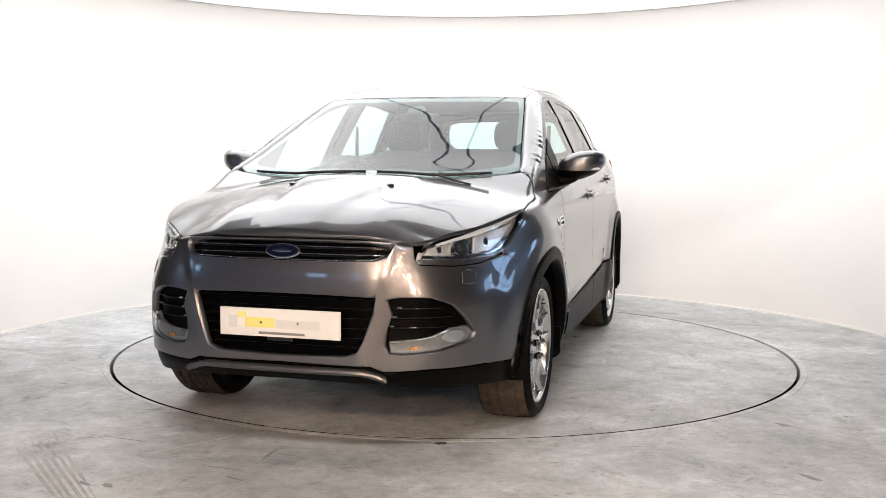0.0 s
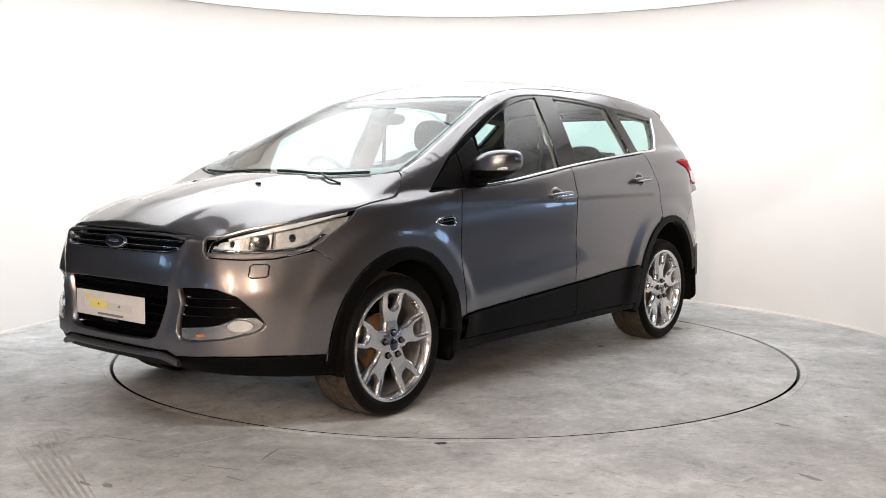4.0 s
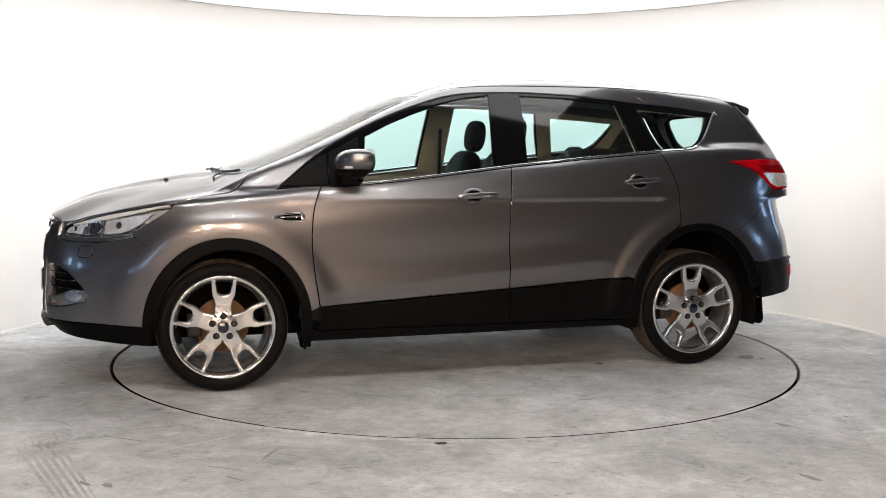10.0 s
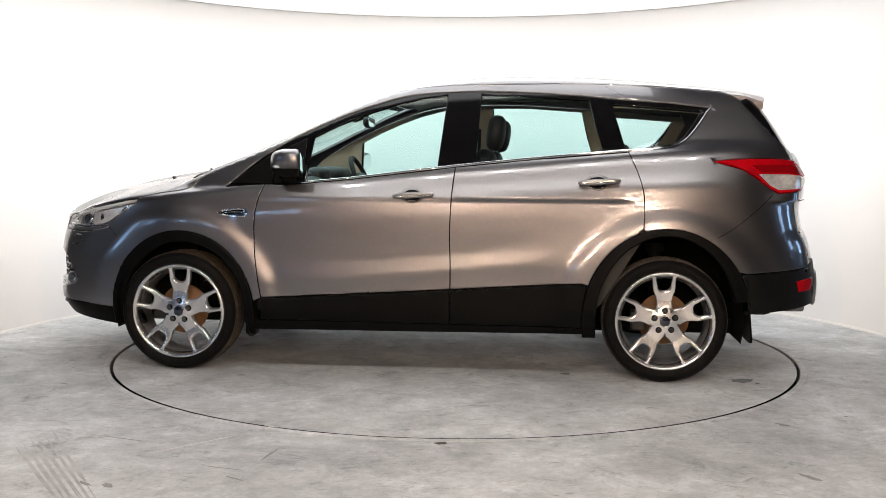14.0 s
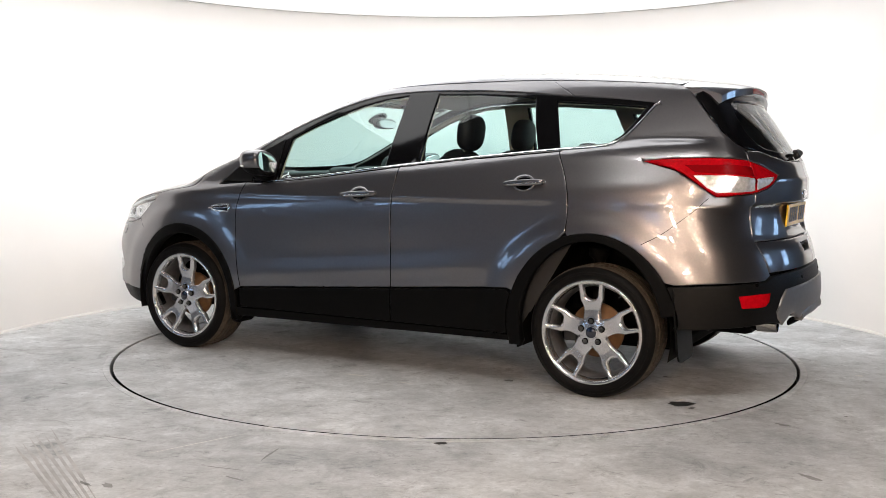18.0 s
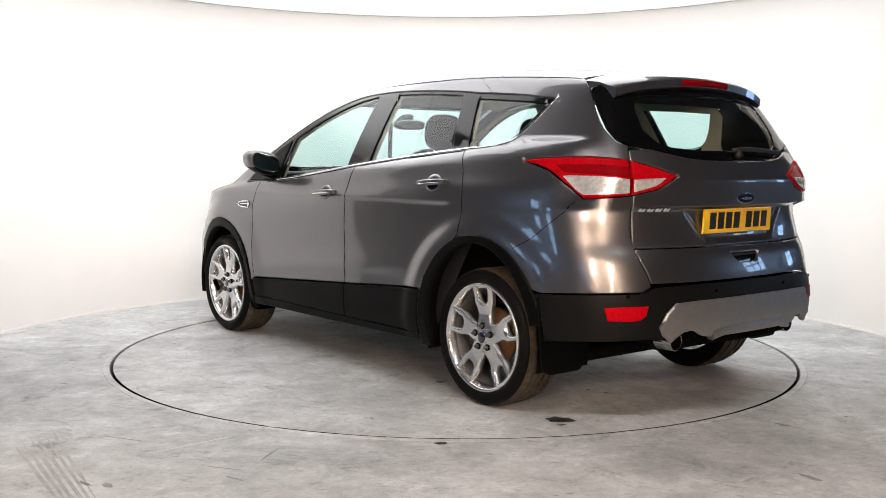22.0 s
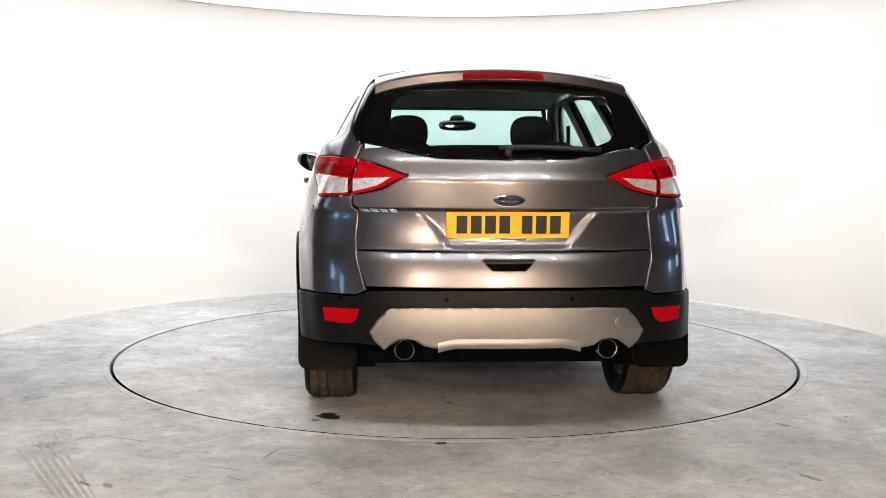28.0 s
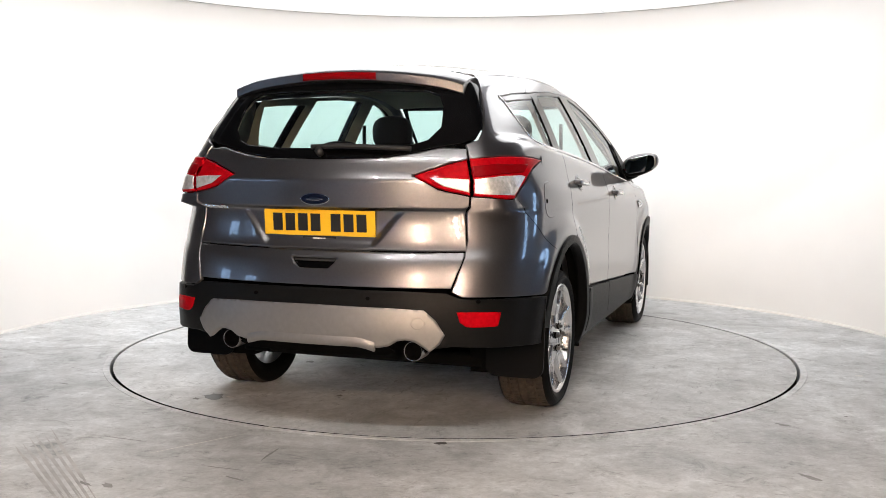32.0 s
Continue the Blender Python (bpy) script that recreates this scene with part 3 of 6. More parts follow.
def sheet(chart, outline, holes=(), grid=0.035, raise_by=0.0, depth=0.018, lip=0.0016, round_by=0.004):
    """Vertices, faces and normals of a panel with the given outline (in the chart), lying on the car's surface, raised by some metres,
    its edge rounded and turned in by depth."""
    from mathutils import geometry
    loops = [np.asarray(outline, float)] + [np.asarray(h, float) for h in holes]
    pts, edges, role = [], [], []
    for li, lp in enumerate(loops):
        k0 = len(pts)
        for p in lp:
            pts.append(p)
            role.append(1)
        edges += [(k0 + i, k0 + (i + 1) % len(lp)) for i in range(len(lp))]
    outer = loops[0]

    def ok(q, margin):
        m = inside_poly(q, outer) & (edge_distance(q, outer) > margin)
        for h in loops[1:]:
            m &= ~inside_poly(q, h) & (edge_distance(q, h) > margin)
        return m
    for li, lp in enumerate(loops):
        r = offset_poly(lp, round_by if li == 0 else -round_by)
        m = ok(r, round_by * 0.6)
        for p in r[m]:
            pts.append(p)
            role.append(0)
    lo, hi = outer.min(0), outer.max(0)
    gx = np.arange(lo[0] + grid / 2, hi[0], grid)
    gy = np.arange(lo[1] + grid / 2, hi[1], grid)
    if len(gx) and len(gy):
        q = np.stack(np.meshgrid(gx, gy), -1).reshape(-1, 2)
        q = q[ok(q, max(grid * 0.45, round_by * 1.8))]
        for p in q:
            pts.append(p)
            role.append(0)
    vs, es, fs, ov, oe, of = geometry.delaunay_2d_cdt([Vector(p) for p in pts], edges, [], 0, 1e-7)
    uv = np.array([(v.x, v.y) for v in vs])
    tri = np.array([list(f) for f in fs if len(f) == 3])
    c = uv[tri].mean(1)
    keep = inside_poly(c, outer)
    for h in loops[1:]:
        keep &= ~inside_poly(c, h)
    tri = tri[keep]
    p3 = chart.lift(uv)
    nr = normals_of(p3, chart.f)
    p3 = p3 + nr * raise_by
    # turn faces outward
    fn = np.cross(p3[tri[:, 1]] - p3[tri[:, 0]], p3[tri[:, 2]] - p3[tri[:, 0]])
    flip = np.einsum("ij,ij->i", fn, nr[tri[:, 0]]) < 0
    tri[flip] = tri[flip][:, ::-1]
    # edge: find boundary edges
    from collections import Counter
    cnt = Counter()
    for t in tri:
        for a, b in ((t[0], t[1]), (t[1], t[2]), (t[2], t[0])):
            cnt[(min(a, b), max(a, b))] += 1
    P, N, F = [tuple(p) for p in p3], [tuple(n) for n in nr], [tuple(int(i) for i in t) for t in tri]
    if depth:
        low, out_dir = {}, {}
        bedges = []
        for t in tri:
            for a, b in ((t[0], t[1]), (t[1], t[2]), (t[2], t[0])):
                if cnt[(min(a, b), max(a, b))] == 1:
                    bedges.append((int(a), int(b)))
        for a, b in bedges:
            d = p3[b] - p3[a]
            o = np.cross(d, nr[a])
            o /= max(np.linalg.norm(o), 1e-9)
            for k in (a, b):
                out_dir[k] = out_dir.get(k, 0) + o
        for k, o in out_dir.items():
            o = o / max(np.linalg.norm(o), 1e-9)
            n = nr[k]
            P[k] = tuple(p3[k] - n * lip)
            m = n * 0.6 + o * 0.8
            N[k] = tuple(m / np.linalg.norm(m))
            low[k] = len(P)
            P.append(tuple(p3[k] - n * depth - o * 0.001))
            N.append(tuple(o))
        for a, b in bedges:
            F.append((a, low[a], low[b], b))
    return P, F, N


def mesh_part(name, data, material, parent, label="", mirror=False):
    P, F, N = data
    if mirror:
        P = [(x, -y, z) for x, y, z in P]
        N = [(x, -y, z) for x, y, z in N]
        F = [f[::-1] for f in F]
    me = bpy.data.meshes.new(name)
    me.from_pydata(P, [], F)
    me.materials.append(material)
    me.polygons.foreach_set("use_smooth", [True] * len(me.polygons))
    me.normals_split_custom_set_from_vertices(N)
    ob = new(name, me)
    ob.parent = parent
    if label:
        tagged(ob, label)
    return ob


def pair(name, data, material, parent, label=""):
    return mesh_part(name, data, material, parent, label), mesh_part(name, data, material, parent, label, mirror=True)


car = new("car")
tagged(car, "dark grey metallic five-door sport utility car on the turntable", "car")


# ---- outlines, in metres from the middle between the axles ----
def arc_line(wx, r, a0, a1, n=22, wz=0.337):
    return [(wx + r * math.cos(radians(a0 + (a1 - a0) * i / n)), wz + r * math.sin(radians(a0 + (a1 - a0) * i / n))) for i in range(n + 1)]


BELT = [(1.06, 1.045), (0.72, 1.053), (0.38, 1.082), (-0.21, 1.153), (-0.7, 1.205), (-1.13, 1.241), (-1.3, 1.252)]
FRONT_IN, FRONT_OUT = (1.305, 0.362, 0.39), (1.317, 0.42, 0.45)      # wheel arch: middle, half width, height
REAR_IN, REAR_OUT = (-1.345, 0.372, 0.452), (-1.345, 0.445, 0.492)


def arch(shape, a0, a1, n=24):
    """Points on a wheel arch from angle a0 to a1; 90 is its top, 0 its front end."""
    wx, a, b = shape
    return [(wx + a * math.cos(radians(a0 + (a1 - a0) * i / n)), 0.34 + b * math.sin(radians(a0 + (a1 - a0) * i / n))) for i in range(n + 1)]


def convert(points, src, dst):
    """Points of one chart as points of another, by way of the surface."""
    return [tuple(p) for p in dst.flat(src.lift(np.array(points)))]


def both(half):
    """A half outline (u >= 0, from the middle line round to it again) with its mirror image."""
    h = [tuple(p) for p in half]
    return h + [(-u, v) for u, v in reversed(h) if u > 1e-4]


def both_y(half):
    h = [tuple(p) for p in half]
    return h + [(u, -v) for u, v in reversed(h) if v > 1e-4]


def panel(name, chart, pts, material, parent=None, label="", corners=None, step=0.02, mirror=True, holes=(), **k):
    """One panel, and its twin on the other side."""
    parent = parent or car
    o = spline(pts, step, True, range(len(pts)) if corners is None else corners)
    hs = [spline(h, step, True, range(len(h))) for h in holes]
    data = sheet(chart, o, hs, **k)
    if mirror:
        return pair(name, data, material, parent, label)
    return mesh_part(name, data, material, parent, label)


def line(pts, step=0.03):
    return [tuple(p) for p in spline(pts, step, False)]


BEIGE = mat("beige_cloth_trim", (0.42, 0.37, 0.29), rough=0.9, vary=0.08, scale=60)
SEAT = mat("black_seat_leather", (0.006, 0.006, 0.0065), rough=0.55, spec=0.2, vary=0.2, scale=30, bump=0.2)
DASH = mat("black_soft_plastic", (0.009, 0.009, 0.0095), rough=0.6, vary=0.15, scale=40, bump=0.2)
RED = mat("red_lamp_plastic", (0.36, 0.002, 0.006), rough=0.2, coat=0.06, spec=0.02, vary=0.25, scale=60, bump=0.5, bump_scale=160)
DEEP_RED = mat("dark_red_lamp_plastic", (0.19, 0.002, 0.004), rough=0.2, coat=0.06, spec=0.02)
LAMP_SILVER = mat("lamp_reflector", (0.78, 0.78, 0.78), rough=0.17, metal=0.5, coat=1.0, vary=0.25, scale=45, bump=1.0, bump_scale=55)
AMBER = mat("amber_lamp_plastic", (0.45, 0.16, 0.03), rough=0.2, coat=1.0, vary=0.2)
BLUE = mat("blue_badge_enamel", (0.002, 0.004, 0.016), rough=0.2, coat=1.0)
PLATE_WHITE = mat("white_plate_plastic", (0.72, 0.71, 0.70), rough=0.35, coat=0.4, vary=0.04)
PLATE_YELLOW = mat("yellow_plate_plastic", (0.80, 0.47, 0.015), rough=0.35, coat=0.4, vary=0.04)
INK = mat("black_plate_ink", (0.01, 0.01, 0.01), rough=0.4)
RUST = mat("rusty_brake_iron", (0.13, 0.065, 0.026), rough=0.7, metal=0.3, vary=0.4, scale=20, bump=0.5)
MIRROR = mat("mirror_glass", (0.8, 0.82, 0.83), rough=0.01, metal=1.0)
UNDER = mat("underbody_black", (0.004, 0.0037, 0.0034), rough=0.8, spec=0.08, vary=0.3, scale=15)
WHITE_REFLECTOR = mat("pale_lamp_trim", (0.75, 0.76, 0.78), rough=0.3, metal=0.2, coat=0.6)
LAMP_GREY = mat("grey_lamp_housing", (0.46, 0.46, 0.47), rough=0.3, metal=0.3, coat=0.5, vary=0.2, scale=40)
DARK_CHROME = mat("dulled_exhaust_steel", (0.34, 0.33, 0.32), rough=0.15, metal=1.0, vary=0.2, scale=30)
BUMPER_BLACK = mat("dark_grey_bumper_plastic", (0.005, 0.0049, 0.0048), rough=0.42, spec=0.12, vary=0.2, scale=60, bump=0.15, bump_scale=900)
BARREL = mat("grey_rim_barrel", (0.24, 0.24, 0.245), rough=0.3, metal=0.7, vary=0.2, scale=40)
NUT = mat("dark_nut_steel", (0.10, 0.098, 0.095), rough=0.3, metal=0.9)
CLEAR_BAND = mat("clear_white_lamp_band", (0.80, 0.79, 0.78), rough=0.16, metal=0.6, coat=0.3, vary=0.3, scale=60, bump=1.0, bump_scale=70)
SMOKED = mat("smoked_projector_glass", (0.02, 0.02, 0.024), rough=0.05, coat=1.0)

# ---- shared lines ----
HL = [(0.518, 0.800), (0.545, 0.845), (0.583, 0.868), (0.672, 0.891), (0.78, 0.910), (0.897, 0.932), (1.024, 0.956), (1.146, 0.972), (1.105, 0.928), (1.0, 0.860), (0.928, 0.812), (0.856, 0.796), (0.70, 0.790)]
HOOD_EDGE = [(2.150, 0.460), (2.115, 0.520)] + convert(HL[2:8], FRONT, TOP) + [(1.46, 0.846), (1.33, 0.848), (1.245, 0.828), (1.195, 0.790), (1.170, 0.750)]     # x, y from above
DOOR_FRONT = [(0.856, 0.425), (0.884, 0.62), (0.893, 0.75), (0.888, 0.89), (0.864, 0.99), (0.838, 1.050)]                # x, z from the side
DOOR_MID = [(-0.191, 0.488), (-0.192, 0.62), (-0.187, 0.77), (-0.196, 0.985), (-0.212, 1.149)]
DOOR_REAR = [(-1.219, 0.835), (-1.222, 0.93), (-1.216, 1.02), (-1.188, 1.12), (-1.138, 1.236)]
DLO_LOW = [(1.065, 1.040), (0.72, 1.052), (0.38, 1.082), (-0.21, 1.153), (-0.7, 1.203), (-1.13, 1.241), (-1.34, 1.257), (-1.41, 1.277), (-1.463, 1.313), (-1.52, 1.38), (-1.578, 1.462), (-1.600, 1.480)]
DLO_TOP = [(-1.600, 1.480), (-1.37, 1.507), (-1.05, 1.531), (-0.9, 1.546), (-0.58, 1.566), (-0.27, 1.572), (0.012, 1.556), (0.2, 1.514), (0.515, 1.397), (0.815, 1.237), (1.065, 1.040)]
SCREEN_EDGE = [(1.125, 0.730), (0.95, 0.705), (0.7, 0.660), (0.45, 0.615), (0.25, 0.580)]
ROOF_EDGE = [(0.25, 0.580), (0.0, 0.592), (-0.5, 0.600), (-1.0, 0.592), (-1.4, 0.572), (-1.68, 0.545)]
GAP = 0.0016


def inset(pts, d=GAP):
    return [tuple(p) for p in offset_poly(np.array(pts, float), d)]


# ---- bonnet, wings, bumper ----
hood = [(2.2165, 0.0), (2.2105, 0.2), (2.187, 0.36)] + line(HOOD_EDGE) + [(1.20, 0.70), (1.275, 0.53), (1.335, 0.28), (1.355, 0.0)]
panel("bonnet", TOP, inset(both_y(hood), 0.003), PAINT, mirror=False, grid=0.03, corners=(3,))

hood_side = convert(line(HOOD_EDGE[7:]), TOP, SIDE)          # from the headlamp's tip back to the screen
hl_side = convert([HL[8], HL[9], HL[10]], FRONT, SIDE)
split = [(1.773, 0.797), (1.714, 0.751), (1.649, 0.699)]
wing = hood_side + [(1.066, 1.034)] + [(0.95, 1.043)] + line(DOOR_FRONT[::-1])
wing += [p for p in arch(FRONT_OUT, 172, 36)] + split[::-1][1:] + hl_side[::-1]
panel("front_wing", SIDE, inset(wing), PAINT, grid=0.022)

arch_front = convert([p for p in arch(FRONT_OUT, 40, -4, 10)], SIDE, FRONT)
bump = [(0.0, 0.874), (0.3, 0.872), (0.45, 0.866), (0.502, 0.872), (0.505, 0.80), (0.52, 0.774), (0.65, 0.764), (0.773, 0.766), (0.88, 0.785), (0.947, 0.797), (1.016, 0.751)]
bump += arch_front + [(1.12, 0.33), (0.95, 0.345), (0.76, 0.357), (0.55, 0.362), (0.39, 0.352), (0.345, 0.372), (0.0, 0.378)]
U_GRILLE = both([(0.0, 0.866), (0.235, 0.864), (0.432, 0.858), (0.42, 0.83), (0.40, 0.803), (0.36, 0.79), (0.2, 0.786), (0.0, 0.786)])
L_GRILLE = both([(0.0, 0.655), (0.2, 0.653), (0.363, 0.648), (0.352, 0.573), (0.318, 0.472), (0.295, 0.428), (0.25, 0.412), (0.1, 0.407), (0.0, 0.406)])
FOG = [(0.403, 0.640), (0.44, 0.648), (0.50, 0.650), (0.56, 0.645), (0.635, 0.614), (0.70, 0.548), (0.737, 0.495), (0.728, 0.477), (0.704, 0.461), (0.593, 0.433), (0.45, 0.419), (0.41, 0.425), (0.396, 0.46), (0.402, 0.52), (0.42, 0.58)]
bumper = panel("front_bumper", FRONT, inset(both(bump)), PAINT, mirror=False, grid=0.022, depth=0.035, lip=0.003,
               holes=[U_GRILLE, L_GRILLE, FOG, [(-u, v) for u, v in FOG]])
panel("grille_backing", FRONT, both([(0.0, 0.885), (0.47, 0.875), (0.45, 0.78), (0.0, 0.77)]), GRILLE, bumper, mirror=False, raise_by=-0.055, depth=0, grid=0.05)
panel("grille_backing", FRONT, both([(0.0, 0.672), (0.39, 0.665), (0.375, 0.56), (0.32, 0.39), (0.0, 0.385)]), GRILLE, bumper, mirror=False, raise_by=-0.07, depth=0, grid=0.05)
panel("fog_backing", FRONT, [(0.38, 0.665), (0.58, 0.665), (0.73, 0.52), (0.72, 0.46), (0.56, 0.41), (0.38, 0.405)], GRILLE, bumper, raise_by=-0.045, depth=0, grid=0.05)
for z0 in (0.806, 0.836):
    panel("grille_bar", FRONT, both([(0.0, z0 + 0.010), (0.41, z0 + 0.009), (0.41, z0), (0.0, z0)]), GLOSS_BLACK, bumper, mirror=False, raise_by=-0.02, depth=0.03, lip=0.003, round_by=0.003)
    panel("grille_trim", FRONT, both([(0.0, z0 + 0.012), (0.40, z0 + 0.0105), (0.40, z0 + 0.007), (0.0, z0 + 0.0085)]), CHROME, bumper, mirror=False, raise_by=-0.017, depth=0.006, lip=0.0005, round_by=0.001, grid=0.1)
panel("grille_trim", FRONT, both([(0.0, 0.789), (0.2, 0.789), (0.36, 0.793), (0.40, 0.806), (0.395, 0.811), (0.355, 0.798), (0.2, 0.793), (0.0, 0.793)]), CHROME, bumper, mirror=False, raise_by=-0.004, depth=0.01, lip=0.0005, round_by=0.0012, grid=0.1)
for i in range(6):
    z0 = 0.628 - i * 0.038
    w = float(np.interp(z0, [0.42, 0.5, 0.65], [0.28, 0.325, 0.358]))
    panel("grille_bar", FRONT, both([(0.0, z0 + 0.006), (w, z0 + 0.006), (w, z0), (0.0, z0)]), GRILLE, bumper, mirror=False, raise_by=-0.03, depth=0.03, lip=0.003, round_by=0.003, grid=0.08)
for z0, u0, u1 in ((0.60, 0.425, 0.62), (0.563, 0.41, 0.65), (0.525, 0.40, 0.62)):
    panel("fog_bar", FRONT, [(u0, z0 + 0.007), (u1, z0 + 0.007), (u1, z0), (u0, z0)], GLOSS_BLACK, bumper, raise_by=-0.02, depth=0.02, lip=0.002, round_by=0.003, grid=0.08)
for z0, u0 in ((0.606, 0.437), (0.57, 0.42), (0.532, 0.41)):
    panel("fog_bar_end", FRONT, [(u0, z0 + 0.006), (u0 + 0.016, z0 + 0.006), (u0 + 0.016, z0), (u0, z0)], CHROME, bumper, raise_by=-0.012, depth=0.01, lip=0.001, round_by=0.0015, grid=0.08)

# fog lamps
FOG_LAMP = [(0.408, 0.475), (0.50, 0.483), (0.555, 0.490), (0.635, 0.522), (0.705, 0.522), (0.734, 0.496), (0.722, 0.476), (0.702, 0.463), (0.593, 0.437), (0.45, 0.424), (0.412, 0.43)]
FOG_SILVER = mat("shaded_lamp_reflector", (0.34, 0.34, 0.345), rough=0.2, metal=0.85, coat=1.0, vary=0.4, scale=35, bump=1.0, bump_scale=40)
fogs = panel("fog_lamp", FRONT, FOG_LAMP, FOG_SILVER, car, "clear fog lamp with a chromed reflector", raise_by=-0.016, depth=0.02, lip=0.002, grid=0.015)
for i, f in enumerate(fogs):
    s = 1 - 2 * i
    mesh_part("lens", sheet(FRONT, spline(FOG_LAMP, 0.02, True, range(len(FOG_LAMP))), raise_by=-0.003, depth=0.004, lip=0.001, round_by=0.003), CLEAR, f, mirror=i == 1)
    mesh_part("bulb_bowl", sheet(FRONT, spline([(0.645 + 0.048 * math.cos(a), 0.489 + 0.028 * math.sin(a)) for a in np.linspace(0, 2 * math.pi, 14)[:-1]], 0.01), raise_by=-0.009, depth=0.01, lip=0.008, grid=0.01), CHROME, f, mirror=i == 1)
    mesh_part("indicator", sheet(FRONT, spline([(0.475, 0.440), (0.515, 0.444), (0.512, 0.455), (0.475, 0.451)], 0.02, True, range(4)), raise_by=-0.012, depth=0.006, lip=0.001, round_by=0.002), AMBER, f, mirror=i == 1)

# lower lip and chin
def blade(name, chart, rows, profile, material, parent, label=""):
    """A bar swept along rows of (u, z) on the car's surface; the profile is (out, up) in metres."""
    uz = np.array(rows, float)
    p = chart.lift(uz)
    a = uz[:, 0] / 0.9
    d = np.stack([np.cos(a) * (1 if chart.kind == "front" else -1), np.sin(a), 0 * a], 1)
    bm = bmesh.new()
    rings = [[bm.verts.new(Vector(q) + Vector(o) * out + Vector((0, 0, up))) for out, up in profile] for q, o in zip(p, d)]
    n = len(profile)
    for r0, r1 in zip(rings, rings[1:]):
        for k in range(n):
            bm.faces.new((r0[k], r0[(k + 1) % n], r1[(k + 1) % n], r1[k]))
    bm.faces.new(rings[0])
    bm.faces.new(rings[-1][::-1])
    bmesh.ops.recalc_face_normals(bm, faces=bm.faces)
    for e in bm.edges:
        if len(e.link_faces) == 2 and e.calc_face_angle() > 0.7:
            e.smooth = False
    return part(name, bm, material, parent, label)


CHIN = mat("dark_satin_silver", (0.16, 0.155, 0.15), rough=0.4, metal=0.9, vary=0.06)
panel("lower_lip", FRONT, both([(0.0, 0.371), (0.34, 0.366), (0.39, 0.346), (0.55, 0.355), (0.76, 0.351), (0.95, 0.339), (1.14, 0.325), (1.16, 0.25), (1.0, 0.235), (0.7, 0.262), (0.4, 0.282), (0.0, 0.288)]), CLADDING, bumper, mirror=False, raise_by=-0.012, depth=0.03, grid=0.03)
chin_rows = [(u, 0.350 - 0.030 * max(0.0, (abs(u) - 0.30) / 0.10) ** 1.5) for u in np.linspace(-0.40, 0.40, 41)]
blade("chin_strip", FRONT, chin_rows, [(0.010, 0.013), (0.020, 0.006), (0.022, -0.004), (0.012, -0.014), (-0.03, -0.012), (-0.03, 0.012)], CHIN, bumper)
WASHER = [(0.676, 0.697), (0.681, 0.739), (0.69, 0.744), (0.742, 0.744), (0.749, 0.738), (0.745, 0.701), (0.737, 0.693), (0.686, 0.691)]
panel("washer_seal", FRONT, inset(WASHER, -0.0035), GLOSS_BLACK, bumper, raise_by=0.0012, depth=0.004, lip=0.0005, grid=0.02)
washer = panel("washer_cover", FRONT, [(0.676, 0.697), (0.681, 0.739), (0.69, 0.744), (0.742, 0.744), (0.749, 0.738), (0.745, 0.701), (0.737, 0.693), (0.686, 0.691)], PAINT, bumper, raise_by=0.003, depth=0.008, grid=0.02)

# badge and plates
def ellipse(cu, cv, a, b, n=28):
    return [(cu + a * math.cos(2 * math.pi * i / n), cv + b * math.sin(2 * math.pi * i / n)) for i in range(n)]


def badge(chart, cu, cv, a, b, lift_by, parent):
    bd = mesh_part("badge", sheet(chart, np.array(ellipse(cu, cv, a, b)), raise_by=lift_by, depth=0.02, lip=0.003, round_by=0.004, grid=0.02), CHROME, parent, "chrome-rimmed blue oval badge")
    mesh_part("enamel", sheet(chart, np.array(ellipse(cu, cv, a * 0.9, b * 0.84)), raise_by=lift_by + 0.003, depth=0.004, lip=0.001, round_by=0.003, grid=0.02), BLUE, bd)
    # unreadable script: a plain bright stroke
    mesh_part("script", sheet(chart, np.array(ellipse(cu, cv, a * 0.58, b * 0.22)), raise_by=lift_by + 0.005, depth=0.002, lip=0.0005, round_by=0.002, grid=0.02), CHROME, bd)


badge(FRONT, 0.0, 0.823, 0.073, 0.030, -0.002, car)


def slab(name, w, h, d, material, parent, m, bevel=0.003, label=""):
    """A small plate lying in its own xy plane, its face up z."""
    return part(name, add_bm(bmesh.new(), box(-w / 2, w / 2, -h / 2, h / 2, -d, 0, bevel), m), material, parent, label, smooth=False)


front_face = Matrix.Translation((2.262, 0, 0.533)) @ Matrix(((0, 0, 1, 0), (1, 0, 0, 0), (0, 1, 0, 0), (0, 0, 0, 1)))
plate = slab("number_plate", 0.525, 0.114, 0.008, PLATE_WHITE, car, front_face, label="white dealer plate with faint printed marks")
FAINT, PALE_YELLOW = mat("pale_grey_print", (0.62, 0.61, 0.6), rough=0.4), mat("pale_yellow_print", (0.78, 0.68, 0.22), rough=0.4)
for x, y, w, h, m_ in ((-0.205, 0.0, 0.035, 0.05, FAINT), (-0.165, 0.03, 0.035, 0.022, PALE_YELLOW), (-0.085, 0.0, 0.13, 0.04, PALE_YELLOW), (0.08, -0.004, 0.19, 0.034, FAINT)):
    slab("print", w, h, 0.001, m_, plate, front_face @ Matrix.Translation((x, y, 0.0015)), 0.0)
slab("print", 0.20, 0.010, 0.001, mat("dark_grey_print", (0.2, 0.2, 0.2)), plate, front_face @ Matrix.Translation((0.01, -0.042, 0.0015)), 0.0)
